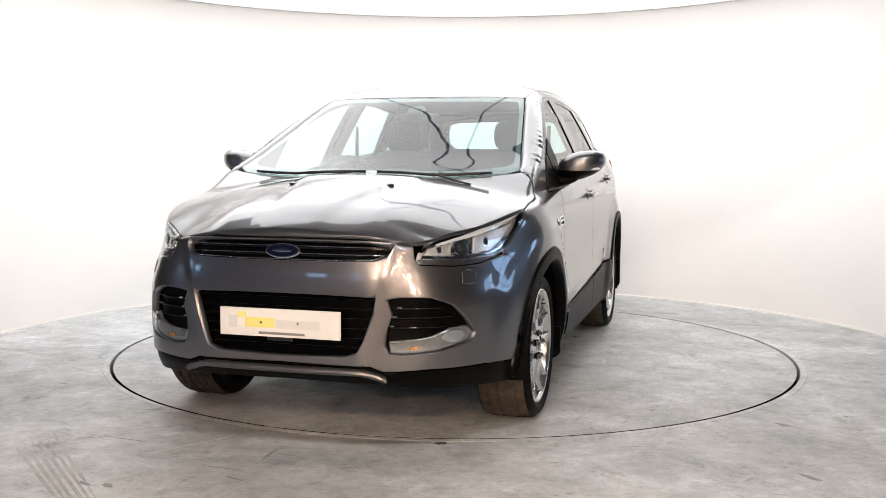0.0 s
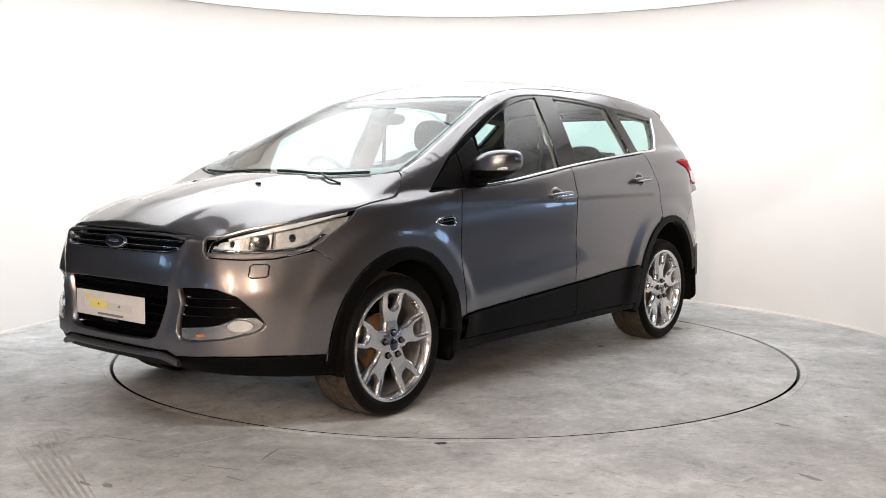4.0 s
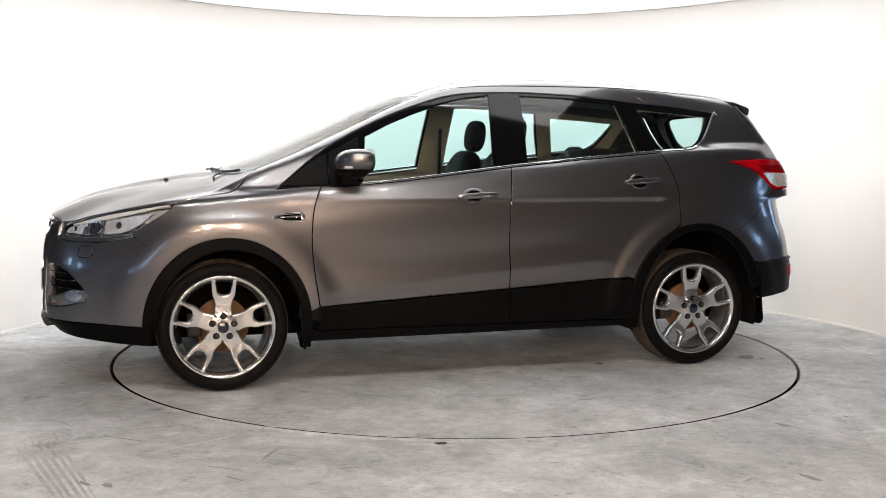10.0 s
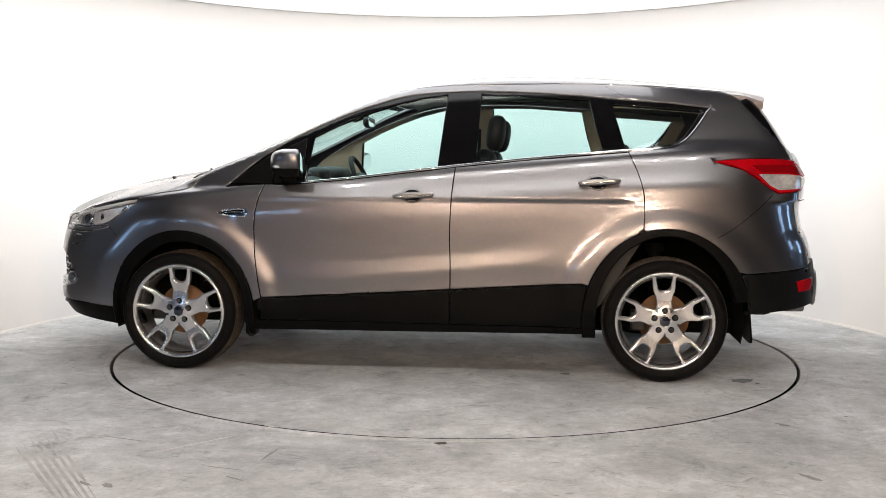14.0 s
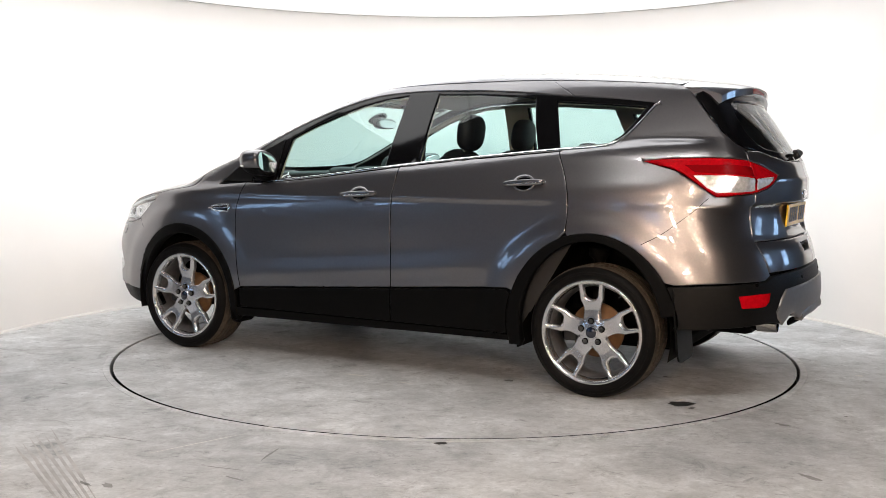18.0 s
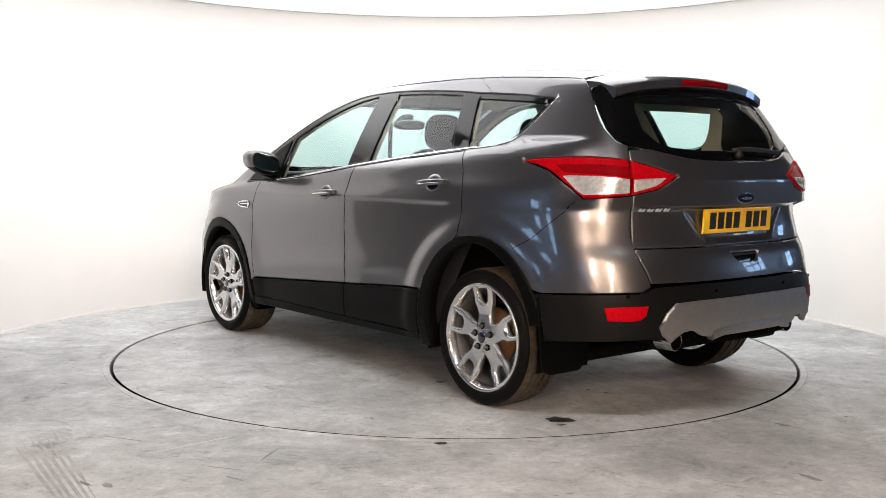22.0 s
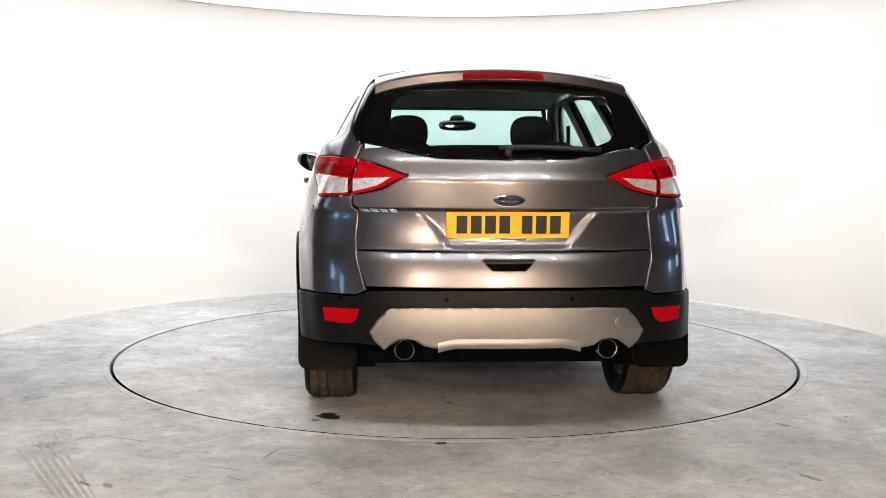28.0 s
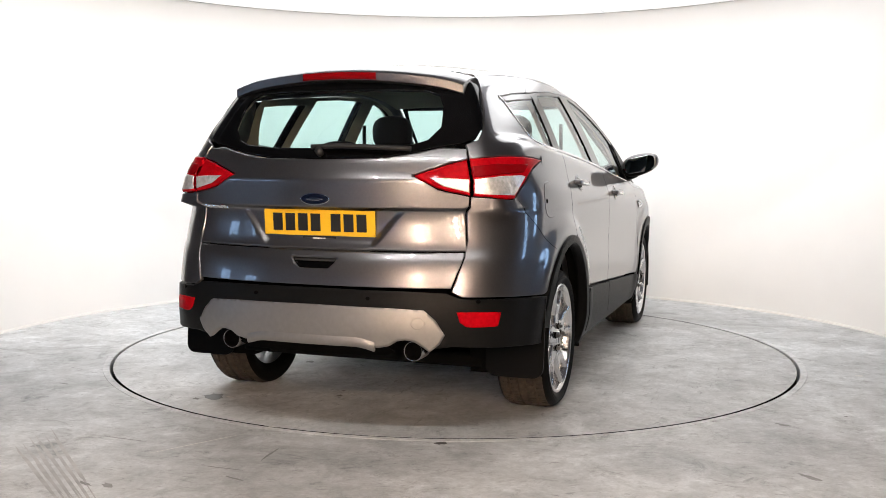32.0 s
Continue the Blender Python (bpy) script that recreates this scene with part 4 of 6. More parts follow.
for x in (-0.08, 0.08):
    part("screw", lathe([(0.0005, 0.004), (0.005, 0.003), (0.006, 0.0)], 10, m=front_face @ Matrix.Translation((x, 0.0, 0.001))), CHROME, plate)
slab("maker_strip", 0.11, 0.012, 0.006, INK, plate, front_face @ Matrix.Translation((0, -0.066, -0.003)), 0.001)

# headlamps
for s, i in ((1, 0), (-1, 1)):
    hl = mesh_part("headlamp", sheet(FRONT, spline(inset(HL, -0.012), 0.02, True, range(len(HL))), raise_by=-0.05, depth=0, grid=0.02), LAMP_GREY, car, "clear headlamp with chrome and dark projector bowls", mirror=i == 1)
    mesh_part("lens", sheet(FRONT, spline(inset(HL, -0.007), 0.02, True, (0, 7, 10)), raise_by=-0.004, depth=0.012, lip=0.002, grid=0.02), CLEAR, hl, mirror=i == 1)

    def lamp_piece(name, pts, material, up, depth=0.03, **k):
        return mesh_part(name, sheet(FRONT, spline(pts, 0.012, True, k.pop("corners", range(len(pts)))), raise_by=up, depth=depth, **k), material, hl, mirror=i == 1)
    lamp_piece("trim", [(0.53, 0.802), (0.70, 0.794), (0.855, 0.801), (0.925, 0.818), (0.995, 0.864), (0.98, 0.868), (0.915, 0.828), (0.85, 0.811), (0.70, 0.805), (0.535, 0.813)], CHROME, -0.012, lip=0.003, round_by=0.004, grid=0.03)
    lamp_piece("trim", [(0.59, 0.862), (0.68, 0.885), (0.78, 0.903), (0.897, 0.925), (1.02, 0.949), (1.11, 0.965), (1.02, 0.934), (0.90, 0.903), (0.80, 0.882), (0.69, 0.864), (0.60, 0.850)], WHITE_REFLECTOR, -0.010, lip=0.003, round_by=0.004, grid=0.03)
    lamp_piece("reflector", [(0.545, 0.814), (0.655, 0.810), (0.668, 0.866), (0.60, 0.852), (0.562, 0.842)], LAMP_SILVER, -0.022, grid=0.008)
    lamp_piece("reflector", [(0.775, 0.812), (0.87, 0.816), (0.95, 0.855), (1.03, 0.918), (0.90, 0.896), (0.785, 0.876)], LAMP_SILVER, -0.022, grid=0.008)
    for k in range(3):
        u0 = 0.672 + 0.045 * k
        lamp_piece("vane", [(u0, 0.812), (u0 + 0.007, 0.812), (u0 + 0.014, 0.868 + 0.006 * k), (u0 + 0.007, 0.867 + 0.006 * k)], CHROME if k != 1 else GLOSS_BLACK, -0.024, depth=0.02, lip=0.001, round_by=0.002)
    for cu, cv, r, m_ in ((0.61, 0.833, 0.015, SMOKED), (0.718, 0.840, 0.031, SMOKED), (0.85, 0.852, 0.019, SMOKED)):
        ring = lamp_piece("bowl_ring", ellipse(cu, cv, r * 1.28, r * 1.28, 24), CHROME, -0.022, depth=0.03, lip=0.006, round_by=0.006, grid=0.012, corners=())
        c = FRONT.lift(np.array([[cu, cv]]))
        n = normals_of(c)[0]
        bowl = lathe([(r * math.sin(a), r * 0.7 * math.cos(a)) for a in np.linspace(0.02, math.pi / 2, 8)], 20)
        m4 = Matrix.Translation(Vector(c[0]) - Vector(n) * 0.03) @ Vector(n).to_track_quat("Z", "Y").to_matrix().to_4x4()
        if i:
            m4 = Matrix.Diagonal((1, -1, 1, 1)) @ m4
        part("projector", add_bm(bmesh.new(), bowl, m4), m_, hl)
    panel_under = [(0.514, 0.796), (0.70, 0.787), (0.854, 0.793), (0.925, 0.806), (0.88, 0.789), (0.773, 0.770), (0.65, 0.768), (0.523, 0.778)]
    mesh_part("under_trim", sheet(FRONT, spline(panel_under, 0.02, True, range(8)), raise_by=-0.003, depth=0.01, lip=0.001, round_by=0.003), PAINT, hl, mirror=i == 1)
    brow = [(u, v - 0.004) for u, v in HL[1:8]] + [(u, v + 0.020) for u, v in HL[1:8][::-1]]
    mesh_part("brow", sheet(FRONT, spline(brow, 0.02, True, range(len(brow))), raise_by=-0.007, depth=0, grid=0.02), PAINT, hl, mirror=i == 1)

# ---- doors and sides ----
arch_rear_door = arch(REAR_OUT, 73, 4, 16)
fd = line(DOOR_FRONT) + [(0.72, 1.046), (0.38, 1.076), (-0.05, 1.127)] + line(DOOR_MID[::-1]) + [(0.3, 0.458)]
doors_f = panel("front_door", SIDE, inset(fd), PAINT, grid=0.019)
rear_sill = 0.534
rd = line(DOOR_MID) + [(-0.45, 1.173), (-0.7, 1.197), (-0.95, 1.219), (-1.10, 1.232)] + line(DOOR_REAR[::-1])
lowarch = [p for p in arch(REAR_OUT, 73, 22, 12)]
rd += lowarch[1:] + [(-0.9, rear_sill), (-0.55, 0.513)]
doors_r = panel("rear_door", SIDE, inset(rd), PAINT, grid=0.019)
panel("door_cladding", SIDE, inset([(0.858, 0.305), (0.856, 0.418), (0.3, 0.451), (-0.189, 0.481), (-0.189, 0.300)], 0.002), CLADDING, doors_f[0], mirror=False, raise_by=0.012, grid=0.03)
mesh_part("door_cladding", sheet(SIDE, spline(inset([(0.858, 0.305), (0.856, 0.418), (0.3, 0.451), (-0.189, 0.481), (-0.189, 0.300)], 0.002), 0.02, True, range(5)), raise_by=0.012, grid=0.03), CLADDING, doors_f[1], mirror=True)
rc = [(-0.193, 0.300), (-0.193, 0.482), (-0.55, 0.507), (-0.9, 0.529)] + arch(REAR_OUT, 20, -4, 6) + [(-0.91, 0.298)]
for i, d in enumerate(doors_r):
    mesh_part("door_cladding", sheet(SIDE, spline(inset(rc, 0.002), 0.02, True, range(len(rc))), raise_by=0.012, grid=0.03), CLADDING, d, mirror=i == 1)
panel("sill", SIDE, [(0.92, 0.245), (0.92, 0.298), (0.3, 0.296), (-0.3, 0.294), (-0.93, 0.290), (-0.93, 0.258), (0, 0.250)], CLADDING, raise_by=0.004, depth=0.05, grid=0.04)
fa = arch(FRONT_OUT, -8, 188, 36) + [(0.90, 0.215), (0.955, 0.215)] + arch(FRONT_IN, 188, -8, 36) + [(1.67, 0.25), (1.735, 0.26)]
panel("wheel_arch_trim", SIDE, fa, CLADDING, raise_by=0.010, depth=0.05, lip=0.004, round_by=0.008, grid=0.03)
ra = arch(REAR_OUT, -8, 167, 36) + arch(REAR_IN, 167, -8, 36) + [(-0.975, 0.24), (-0.905, 0.24)]
panel("wheel_arch_trim", SIDE, ra, CLADDING, raise_by=0.010, depth=0.05, lip=0.004, round_by=0.008, grid=0.03)

# dark rubber in the door gaps
BUMPER_SEAM = [(-1.600, 0.785), (-1.69, 0.836), (-1.76, 0.890), (-1.826, 0.945), (-1.895, 1.012)]
for seam in (DOOR_FRONT, DOOR_MID, DOOR_REAR, split, BUMPER_SEAM):
    mid = np.array(line(seam))
    tn = np.gradient(mid, axis=0)
    tn /= np.linalg.norm(tn, axis=1, keepdims=True)
    nn = np.stack([tn[:, 1], -tn[:, 0]], 1) * 0.003
    on_skin = seam is BUMPER_SEAM
    panel("panel_seam" if on_skin else "door_seal", SIDE, [tuple(p) for p in mid + nn * (0.5 if on_skin else 1)] + [tuple(p) for p in (mid - nn * (0.5 if on_skin else 1))[::-1]], DARK, raise_by=0.0012 if on_skin else -0.0006, depth=0, grid=0.05)

# A-pillar and roof rail in one stamping
scr = convert(line(SCREEN_EDGE), TOP, SIDE)
rf = convert(line(ROOF_EDGE[:4]), TOP, SIDE)
rf_all = convert(line(ROOF_EDGE), TOP, SIDE)
pillar = [hood_side[-1]] + scr + rf[1:] + [(-1.14, 1.526)] + [p for p in line(DLO_TOP) if p[0] > -1.13] + [(1.085, 1.034)]
panel("roof_pillar", SIDE, pillar, PAINT, grid=0.025, lip=0.0015)

# rear quarter, drawn round the tail
q_roof = convert(line([(-1.0, 0.592), (-1.2, 0.583), (-1.4, 0.572), (-1.68, 0.545)]), TOP, REAR)
q_dlo = convert([p for p in line(DLO_LOW) if p[0] < -1.145] + [(-1.56, 1.485), (-1.37, 1.507), (-1.14, 1.526)], SIDE, REAR)
q_door = convert(line(DOOR_REAR), SIDE, REAR)
q_arch = convert(arch(REAR_OUT, 75, 147, 14), SIDE, REAR)
TL = [(1.075, 1.187), (0.964, 1.200), (0.77, 1.205), (0.665, 1.198), (0.538, 1.170), (0.405, 1.122), (0.494, 1.066), (0.622, 1.035), (0.784, 1.023), (0.845, 1.075), (0.938, 1.147)]
quarter = q_roof + [(0.787, 1.53), (0.741, 1.40), (0.709, 1.33), (0.662, 1.273), (0.61, 1.252), (0.615, 1.236), (0.613, 1.191)] + [(0.665, 1.201), (0.77, 1.208), (0.964, 1.203), (1.08, 1.189), (0.94, 1.143), (0.848, 1.072), (0.787, 1.019), (0.622, 1.031)]
quarter += [(0.606, 1.033), (0.604, 0.851), (0.585, 0.78), (0.556, 0.711), (0.532, 0.640), (0.565, 0.618), (0.70, 0.614), (0.95, 0.598)] + q_arch[::-1] + q_door + q_dlo
panel("rear_quarter", REAR, quarter, PAINT, grid=0.025, lip=0.0018, step=0.025)

# ---- glass ----
W_FRONT = [(0.615, 1.070), (0.60, 1.20), (0.585, 1.315), (0.45, 1.383), (0.3, 1.445), (0.15, 1.497), (0.0, 1.533), (-0.148, 1.552), (-0.112, 1.148), (0.12, 1.118), (0.38, 1.092)]
W_REAR = [(-0.338, 1.553), (-0.6, 1.547), (-0.93, 1.524), (-0.965, 1.38), (-1.01, 1.238), (-0.7, 1.213), (-0.318, 1.172)]
W_QUARTER = [(-1.055, 1.500), (-1.3, 1.482), (-1.535, 1.462), (-1.49, 1.39), (-1.435, 1.318), (-1.38, 1.282), (-1.30, 1.268), (-1.125, 1.255)]
surround = line(DLO_LOW)[:-1] + line(DLO_TOP)[:-1]
frames = panel("window_surround", SIDE, inset(surround, 0.002), GLOSS_BLACK, grid=0.04, raise_by=-0.004, depth=0.02, holes=[W_FRONT, W_REAR, W_QUARTER])
for w in (W_FRONT, W_REAR, W_QUARTER):
    for i, fr in enumerate(frames):
        g = mesh_part("window_glass", sheet(SIDE, spline(inset(w, -0.004), 0.03, True, range(len(w))), raise_by=-0.010, depth=0, grid=0.06), GLASS, fr, mirror=i == 1)
        g.visible_shadow = False
strip = [p for p in line(DLO_LOW) if p[0] < 0.66]
belt_pts = np.array(strip)
tan = np.gradient(belt_pts, axis=0)
tan /= np.linalg.norm(tan, axis=1, keepdims=True)
nrm = np.stack([tan[:, 1], -tan[:, 0]], 1)
panel("chrome_strip", SIDE, [tuple(p) for p in belt_pts + nrm * -0.001] + [tuple(p) for p in (belt_pts + nrm * 0.0085)[::-1]], CHROME, raise_by=0.004, depth=0.01, lip=0.002, round_by=0.003, grid=0.05)
sail = [(1.045, 1.052), (0.84, 1.200), (0.80, 1.215), (0.80, 1.052)]
panel("mirror_sail", SIDE, sail, CLADDING, raise_by=0.002, depth=0.006, lip=0.001, grid=0.04)
panel("mirror_sail", SIDE, [(0.79, 1.055), (0.79, 1.220), (0.625, 1.305), (0.628, 1.066)], CLADDING, raise_by=0.003, depth=0.006, lip=0.001, grid=0.04)

screen_outline = both_y([(1.352, 0.0), (1.33, 0.28), (1.27, 0.53), (1.205, 0.68), (1.150, 0.735)] + line([(1.11, 0.728), (0.95, 0.7), (0.7, 0.655), (0.45, 0.61), (0.262, 0.574)]) + [(0.285, 0.4), (0.305, 0.2), (0.312, 0.0)])
ws = panel("windscreen", TOP, screen_outline, GLASS, mirror=False, grid=0.05, depth=0)
ws.visible_shadow = False
tagged(ws, "large raked windscreen")
band = both_y([(1.351, 0.0), (1.329, 0.28), (1.269, 0.53), (1.204, 0.68), (1.149, 0.733)] + line([(1.109, 0.726), (0.95, 0.698), (0.7, 0.653), (0.45, 0.608), (0.264, 0.572)]) + [(0.287, 0.4), (0.307, 0.2), (0.314, 0.0)])
band_in = both_y([(1.26, 0.0), (1.24, 0.28), (1.185, 0.53), (1.115, 0.66)] + line([(1.06, 0.69), (0.95, 0.675), (0.7, 0.63), (0.45, 0.585), (0.315, 0.55)]) + [(0.34, 0.4), (0.36, 0.2), (0.365, 0.0)])
panel("screen_border", TOP, band, GLOSS_BLACK, ws, mirror=False, grid=0.05, raise_by=-0.006, depth=0, holes=[band_in])

rf_top = both_y([(0.308, 0.0), (0.30, 0.2), (0.28, 0.4), (0.257, 0.57)] + line(ROOF_EDGE)[1:] + [(-1.70, 0.4), (-1.715, 0.2), (-1.72, 0.0)])
panel("roof", TOP, inset(rf_top, 0.004), PAINT, mirror=False, grid=0.05, depth=0.012)

RG = both([(0.0, 1.193), (0.278, 1.198), (0.40, 1.218), (0.52, 1.246), (0.600, 1.261), (0.655, 1.280), (0.700, 1.33), (0.732, 1.40), (0.778, 1.525), (0.70, 1.545), (0.45, 1.552), (0.0, 1.556)])
RG_IN = both([(0.0, 1.238), (0.25, 1.240), (0.40, 1.252), (0.47, 1.275), (0.53, 1.33), (0.555, 1.42), (0.55, 1.47), (0.50, 1.49), (0.3, 1.496), (0.0, 1.498)])
rear_glass = panel("rear_glass_surround", UPPER_REAR, RG, GLOSS_BLACK, mirror=False, grid=0.05, raise_by=-0.004, depth=0.012, holes=[RG_IN])
rgp = panel("window_glass", UPPER_REAR, inset(RG_IN, -0.004), GLASS, rear_glass, mirror=False, grid=0.05, raise_by=-0.008, depth=0)
rgp.visible_shadow = False

# ---- tailgate and tail ----
gate = both([(0.0, 1.190), (0.278, 1.195), (0.40, 1.215), (0.52, 1.243), (0.611, 1.236), (0.609, 1.190), (0.538, 1.173), (0.400, 1.122), (0.492, 1.063), (0.602, 1.034), (0.600, 0.851), (0.596, 0.806), (0.3, 0.806), (0.0, 0.806)])
tailgate = panel("tailgate", REAR, inset(gate, 0.002), PAINT, mirror=False, grid=0.011, lip=0.002)
HANDLE = both([(0.0, 0.770), (0.102, 0.770), (0.088, 0.748), (0.064, 0.725), (0.0, 0.724)])
panel("tailgate_trim", REAR, inset(both([(0.0, 0.802), (0.3, 0.802), (0.595, 0.802), (0.58, 0.77), (0.553, 0.711), (0.529, 0.652), (0.3, 0.652), (0.0, 0.652)]), 0.002), PAINT, tailgate, mirror=False, grid=0.013, lip=0.002, holes=[HANDLE])
panel("handle_recess", REAR, both([(0.0, 0.785), (0.13, 0.785), (0.13, 0.71), (0.0, 0.71)]), GLOSS_BLACK, tailgate, mirror=False, grid=0.02, raise_by=-0.022, depth=0)
panel("handle_lip", REAR, both([(0.0, 0.768), (0.097, 0.768), (0.094, 0.758), (0.0, 0.757)]), DASH, tailgate, mirror=False, grid=0.02, raise_by=-0.010, depth=0.01, lip=0.002, round_by=0.002)
badge(REAR, 0.0, 1.018, 0.066, 0.027, 0.002, car)
for k in range(4):
    panel("badge_bar", REAR, [(0.575 - k * 0.036, 0.965), (0.548 - k * 0.036, 0.965), (0.548 - k * 0.036, 0.982), (0.575 - k * 0.036, 0.982)], CHROME, tailgate, mirror=False, grid=0.05, raise_by=0.006, depth=0.008, lip=0.001, round_by=0.002)

rear_face = Matrix.Translation((-2.163, 0, 0.914)) @ Matrix.Rotation(radians(-4), 4, "Y") @ Matrix(((0, 0, -1, 0), (-1, 0, 0, 0), (0, 1, 0, 0), (0, 0, 0, 1)))
rp = slab("number_plate", 0.525, 0.112, 0.010, PLATE_YELLOW, car, rear_face, label="yellow number plate with black bars")
for k in range(7):
    x = -0.196 + k * 0.0605 + (0.035 if k > 3 else 0.0)
    slab("bar", 0.046, 0.076, 0.001, INK, rp, rear_face @ Matrix.Translation((x, 0.002, 0.0015)), 0.0)
slab("maker_strip", 0.16, 0.018, 0.008, INK, rp, rear_face @ Matrix.Translation((0, -0.067, -0.001)), 0.002)
slab("maker_print", 0.06, 0.006, 0.001, FAINT, rp, rear_face @ Matrix.Translation((0, -0.067, 0.0005)), 0.0)

for i in (0, 1):
    outer = [(0.613, 1.194)] + [(0.665, 1.198), (0.77, 1.205), (0.964, 1.200), (1.075, 1.187), (0.938, 1.147), (0.845, 1.075), (0.784, 1.023), (0.622, 1.035), (0.613, 1.037)]
    inner = [(0.605, 1.188), (0.538, 1.170), (0.405, 1.122), (0.494, 1.066), (0.605, 1.038)]
    tl = mesh_part("tail_lamp", sheet(REAR, spline(inset(outer, 0.002), 0.02, True, (0, 4, 7, 9)), raise_by=0.006, depth=0.03, lip=0.006, round_by=0.008, grid=0.015), RED, car, "red tail lamp with a clear lower band", mirror=i == 1)
    mesh_part("clear_band", sheet(REAR, spline([(0.618, 1.105), (0.72, 1.118), (0.84, 1.122), (0.868, 1.118), (0.815, 1.06), (0.782, 1.036), (0.63, 1.047), (0.618, 1.05)], 0.015, True, range(8)), raise_by=0.009, depth=0.006, lip=0.002, round_by=0.004, grid=0.012), CLEAR_BAND, tl, mirror=i == 1)
    mesh_part("dark_band", sheet(REAR, spline([(0.618, 1.158), (0.72, 1.170), (0.90, 1.168), (0.86, 1.135), (0.72, 1.125), (0.618, 1.112)], 0.015, True, range(6)), raise_by=0.0085, depth=0.004, lip=0.001, round_by=0.003, grid=0.015), DEEP_RED, tl, mirror=i == 1)
    tg = mesh_part("tail_lamp", sheet(REAR, spline(inset(inner, 0.002), 0.02, True, (0, 2, 4)), raise_by=0.006, depth=0.03, lip=0.006, round_by=0.008, grid=0.015), RED, car, "red tail lamp half on the tailgate", mirror=i == 1)
    mesh_part("clear_band", sheet(REAR, spline([(0.600, 1.103), (0.53, 1.108), (0.462, 1.110), (0.51, 1.078), (0.600, 1.052)], 0.015, True, range(5)), raise_by=0.009, depth=0.006, lip=0.002, round_by=0.004, grid=0.012), CLEAR_BAND, tg, mirror=i == 1)

rear_arch = convert(arch(REAR_OUT, 150, 173, 6), SIDE, REAR)
rb = [(0.0, 0.646), (0.37, 0.643), (0.513, 0.636), (0.565, 0.612), (0.70, 0.608), (0.95, 0.592)] + rear_arch + [(0.95, 0.380), (0.8, 0.392), (0.62, 0.405), (0.53, 0.410), (0.47, 0.400), (0.437, 0.420), (0.405, 0.448), (0.372, 0.458), (0.339, 0.448), (0.312, 0.418), (0.27, 0.400), (0.0, 0.398)]
rbump = panel("rear_bumper", REAR, inset(both(rb), 0.002), BUMPER_BLACK, mirror=False, grid=0.03, raise_by=0.006, depth=0.05, lip=0.004)
SKID = both([(0.0, 0.574), (0.32, 0.571), (0.435, 0.565), (0.475, 0.523), (0.505, 0.463), (0.49, 0.425), (0.455, 0.392), (0.430, 0.414), (0.402, 0.435), (0.372, 0.441), (0.343, 0.435), (0.316, 0.414), (0.28, 0.405), (0.0, 0.404)])
skid = panel("skid_plate", REAR, SKID, SATIN, car, mirror=False, step=0.012, grid=0.014, raise_by=0.017, depth=0.03, lip=0.006, round_by=0.012, label="satin silver rear skid plate")
step_rows = [(u, 0.430 - 0.018 * max(0.0, (abs(u) - 0.19) / 0.07) ** 1.4) for u in np.linspace(-0.26, 0.26, 41)]
blade("skid_step", REAR, step_rows, [(0.015, 0.022), (0.024, 0.006), (0.025, -0.014), (0.018, -0.025), (-0.02, -0.025), (-0.02, 0.02)], SATIN, skid)
panel("skid_underside", REAR, both([(0.0, 0.398), (0.30, 0.400), (0.33, 0.375), (0.30, 0.350), (0.0, 0.345)]), DARK, skid, mirror=False, grid=0.04, raise_by=-0.02, depth=0.01)
panel("reflector", REAR, [(0.703, 0.551), (0.62, 0.556), (0.545, 0.557), (0.555, 0.515), (0.575, 0.497), (0.60, 0.492), (0.69, 0.494)], RED, rbump, raise_by=0.010, depth=0.01, lip=0.003, grid=0.02)
for u in (-0.62, -0.235, 0.235, 0.62):
    panel("parking_sensor", REAR, ellipse(u, 0.60 if abs(u) > 0.5 else 0.607, 0.008, 0.008, 12), DARK, rbump, mirror=False, raise_by=0.010, depth=0.006, lip=0.001, round_by=0.002)
panel("tow_cover", REAR, ellipse(-0.415, 0.51, 0.024, 0.024, 18), SATIN, rbump, mirror=False, raise_by=0.019, depth=0.004, lip=0.002, round_by=0.003)
for s in (1, -1):
    m4 = Matrix.Translation((-2.112, 0.437 * s, 0.382)) @ Matrix.Rotation(-math.pi / 2, 4, "Y")
    ex = part("exhaust_tip", lathe([(0.0375, 0.0), (0.0375, 0.046), (0.040, 0.052), (0.0435, 0.048), (0.044, 0.0), (0.044, -0.045)], 32, m=m4), DARK_CHROME, car, "polished oval exhaust tip")
    # flat black cap that stands for the shade inside the pipe
    part("bore_shade", lathe([(0.0005, 0.040), (0.0368, 0.040), (0.0374, 0.046)], 24, m=m4), DARK, ex)
    part("pipe", lathe([(0.043, -0.04), (0.03, -0.1), (0.03, -0.6)], 16, m=m4), UNDER, ex)

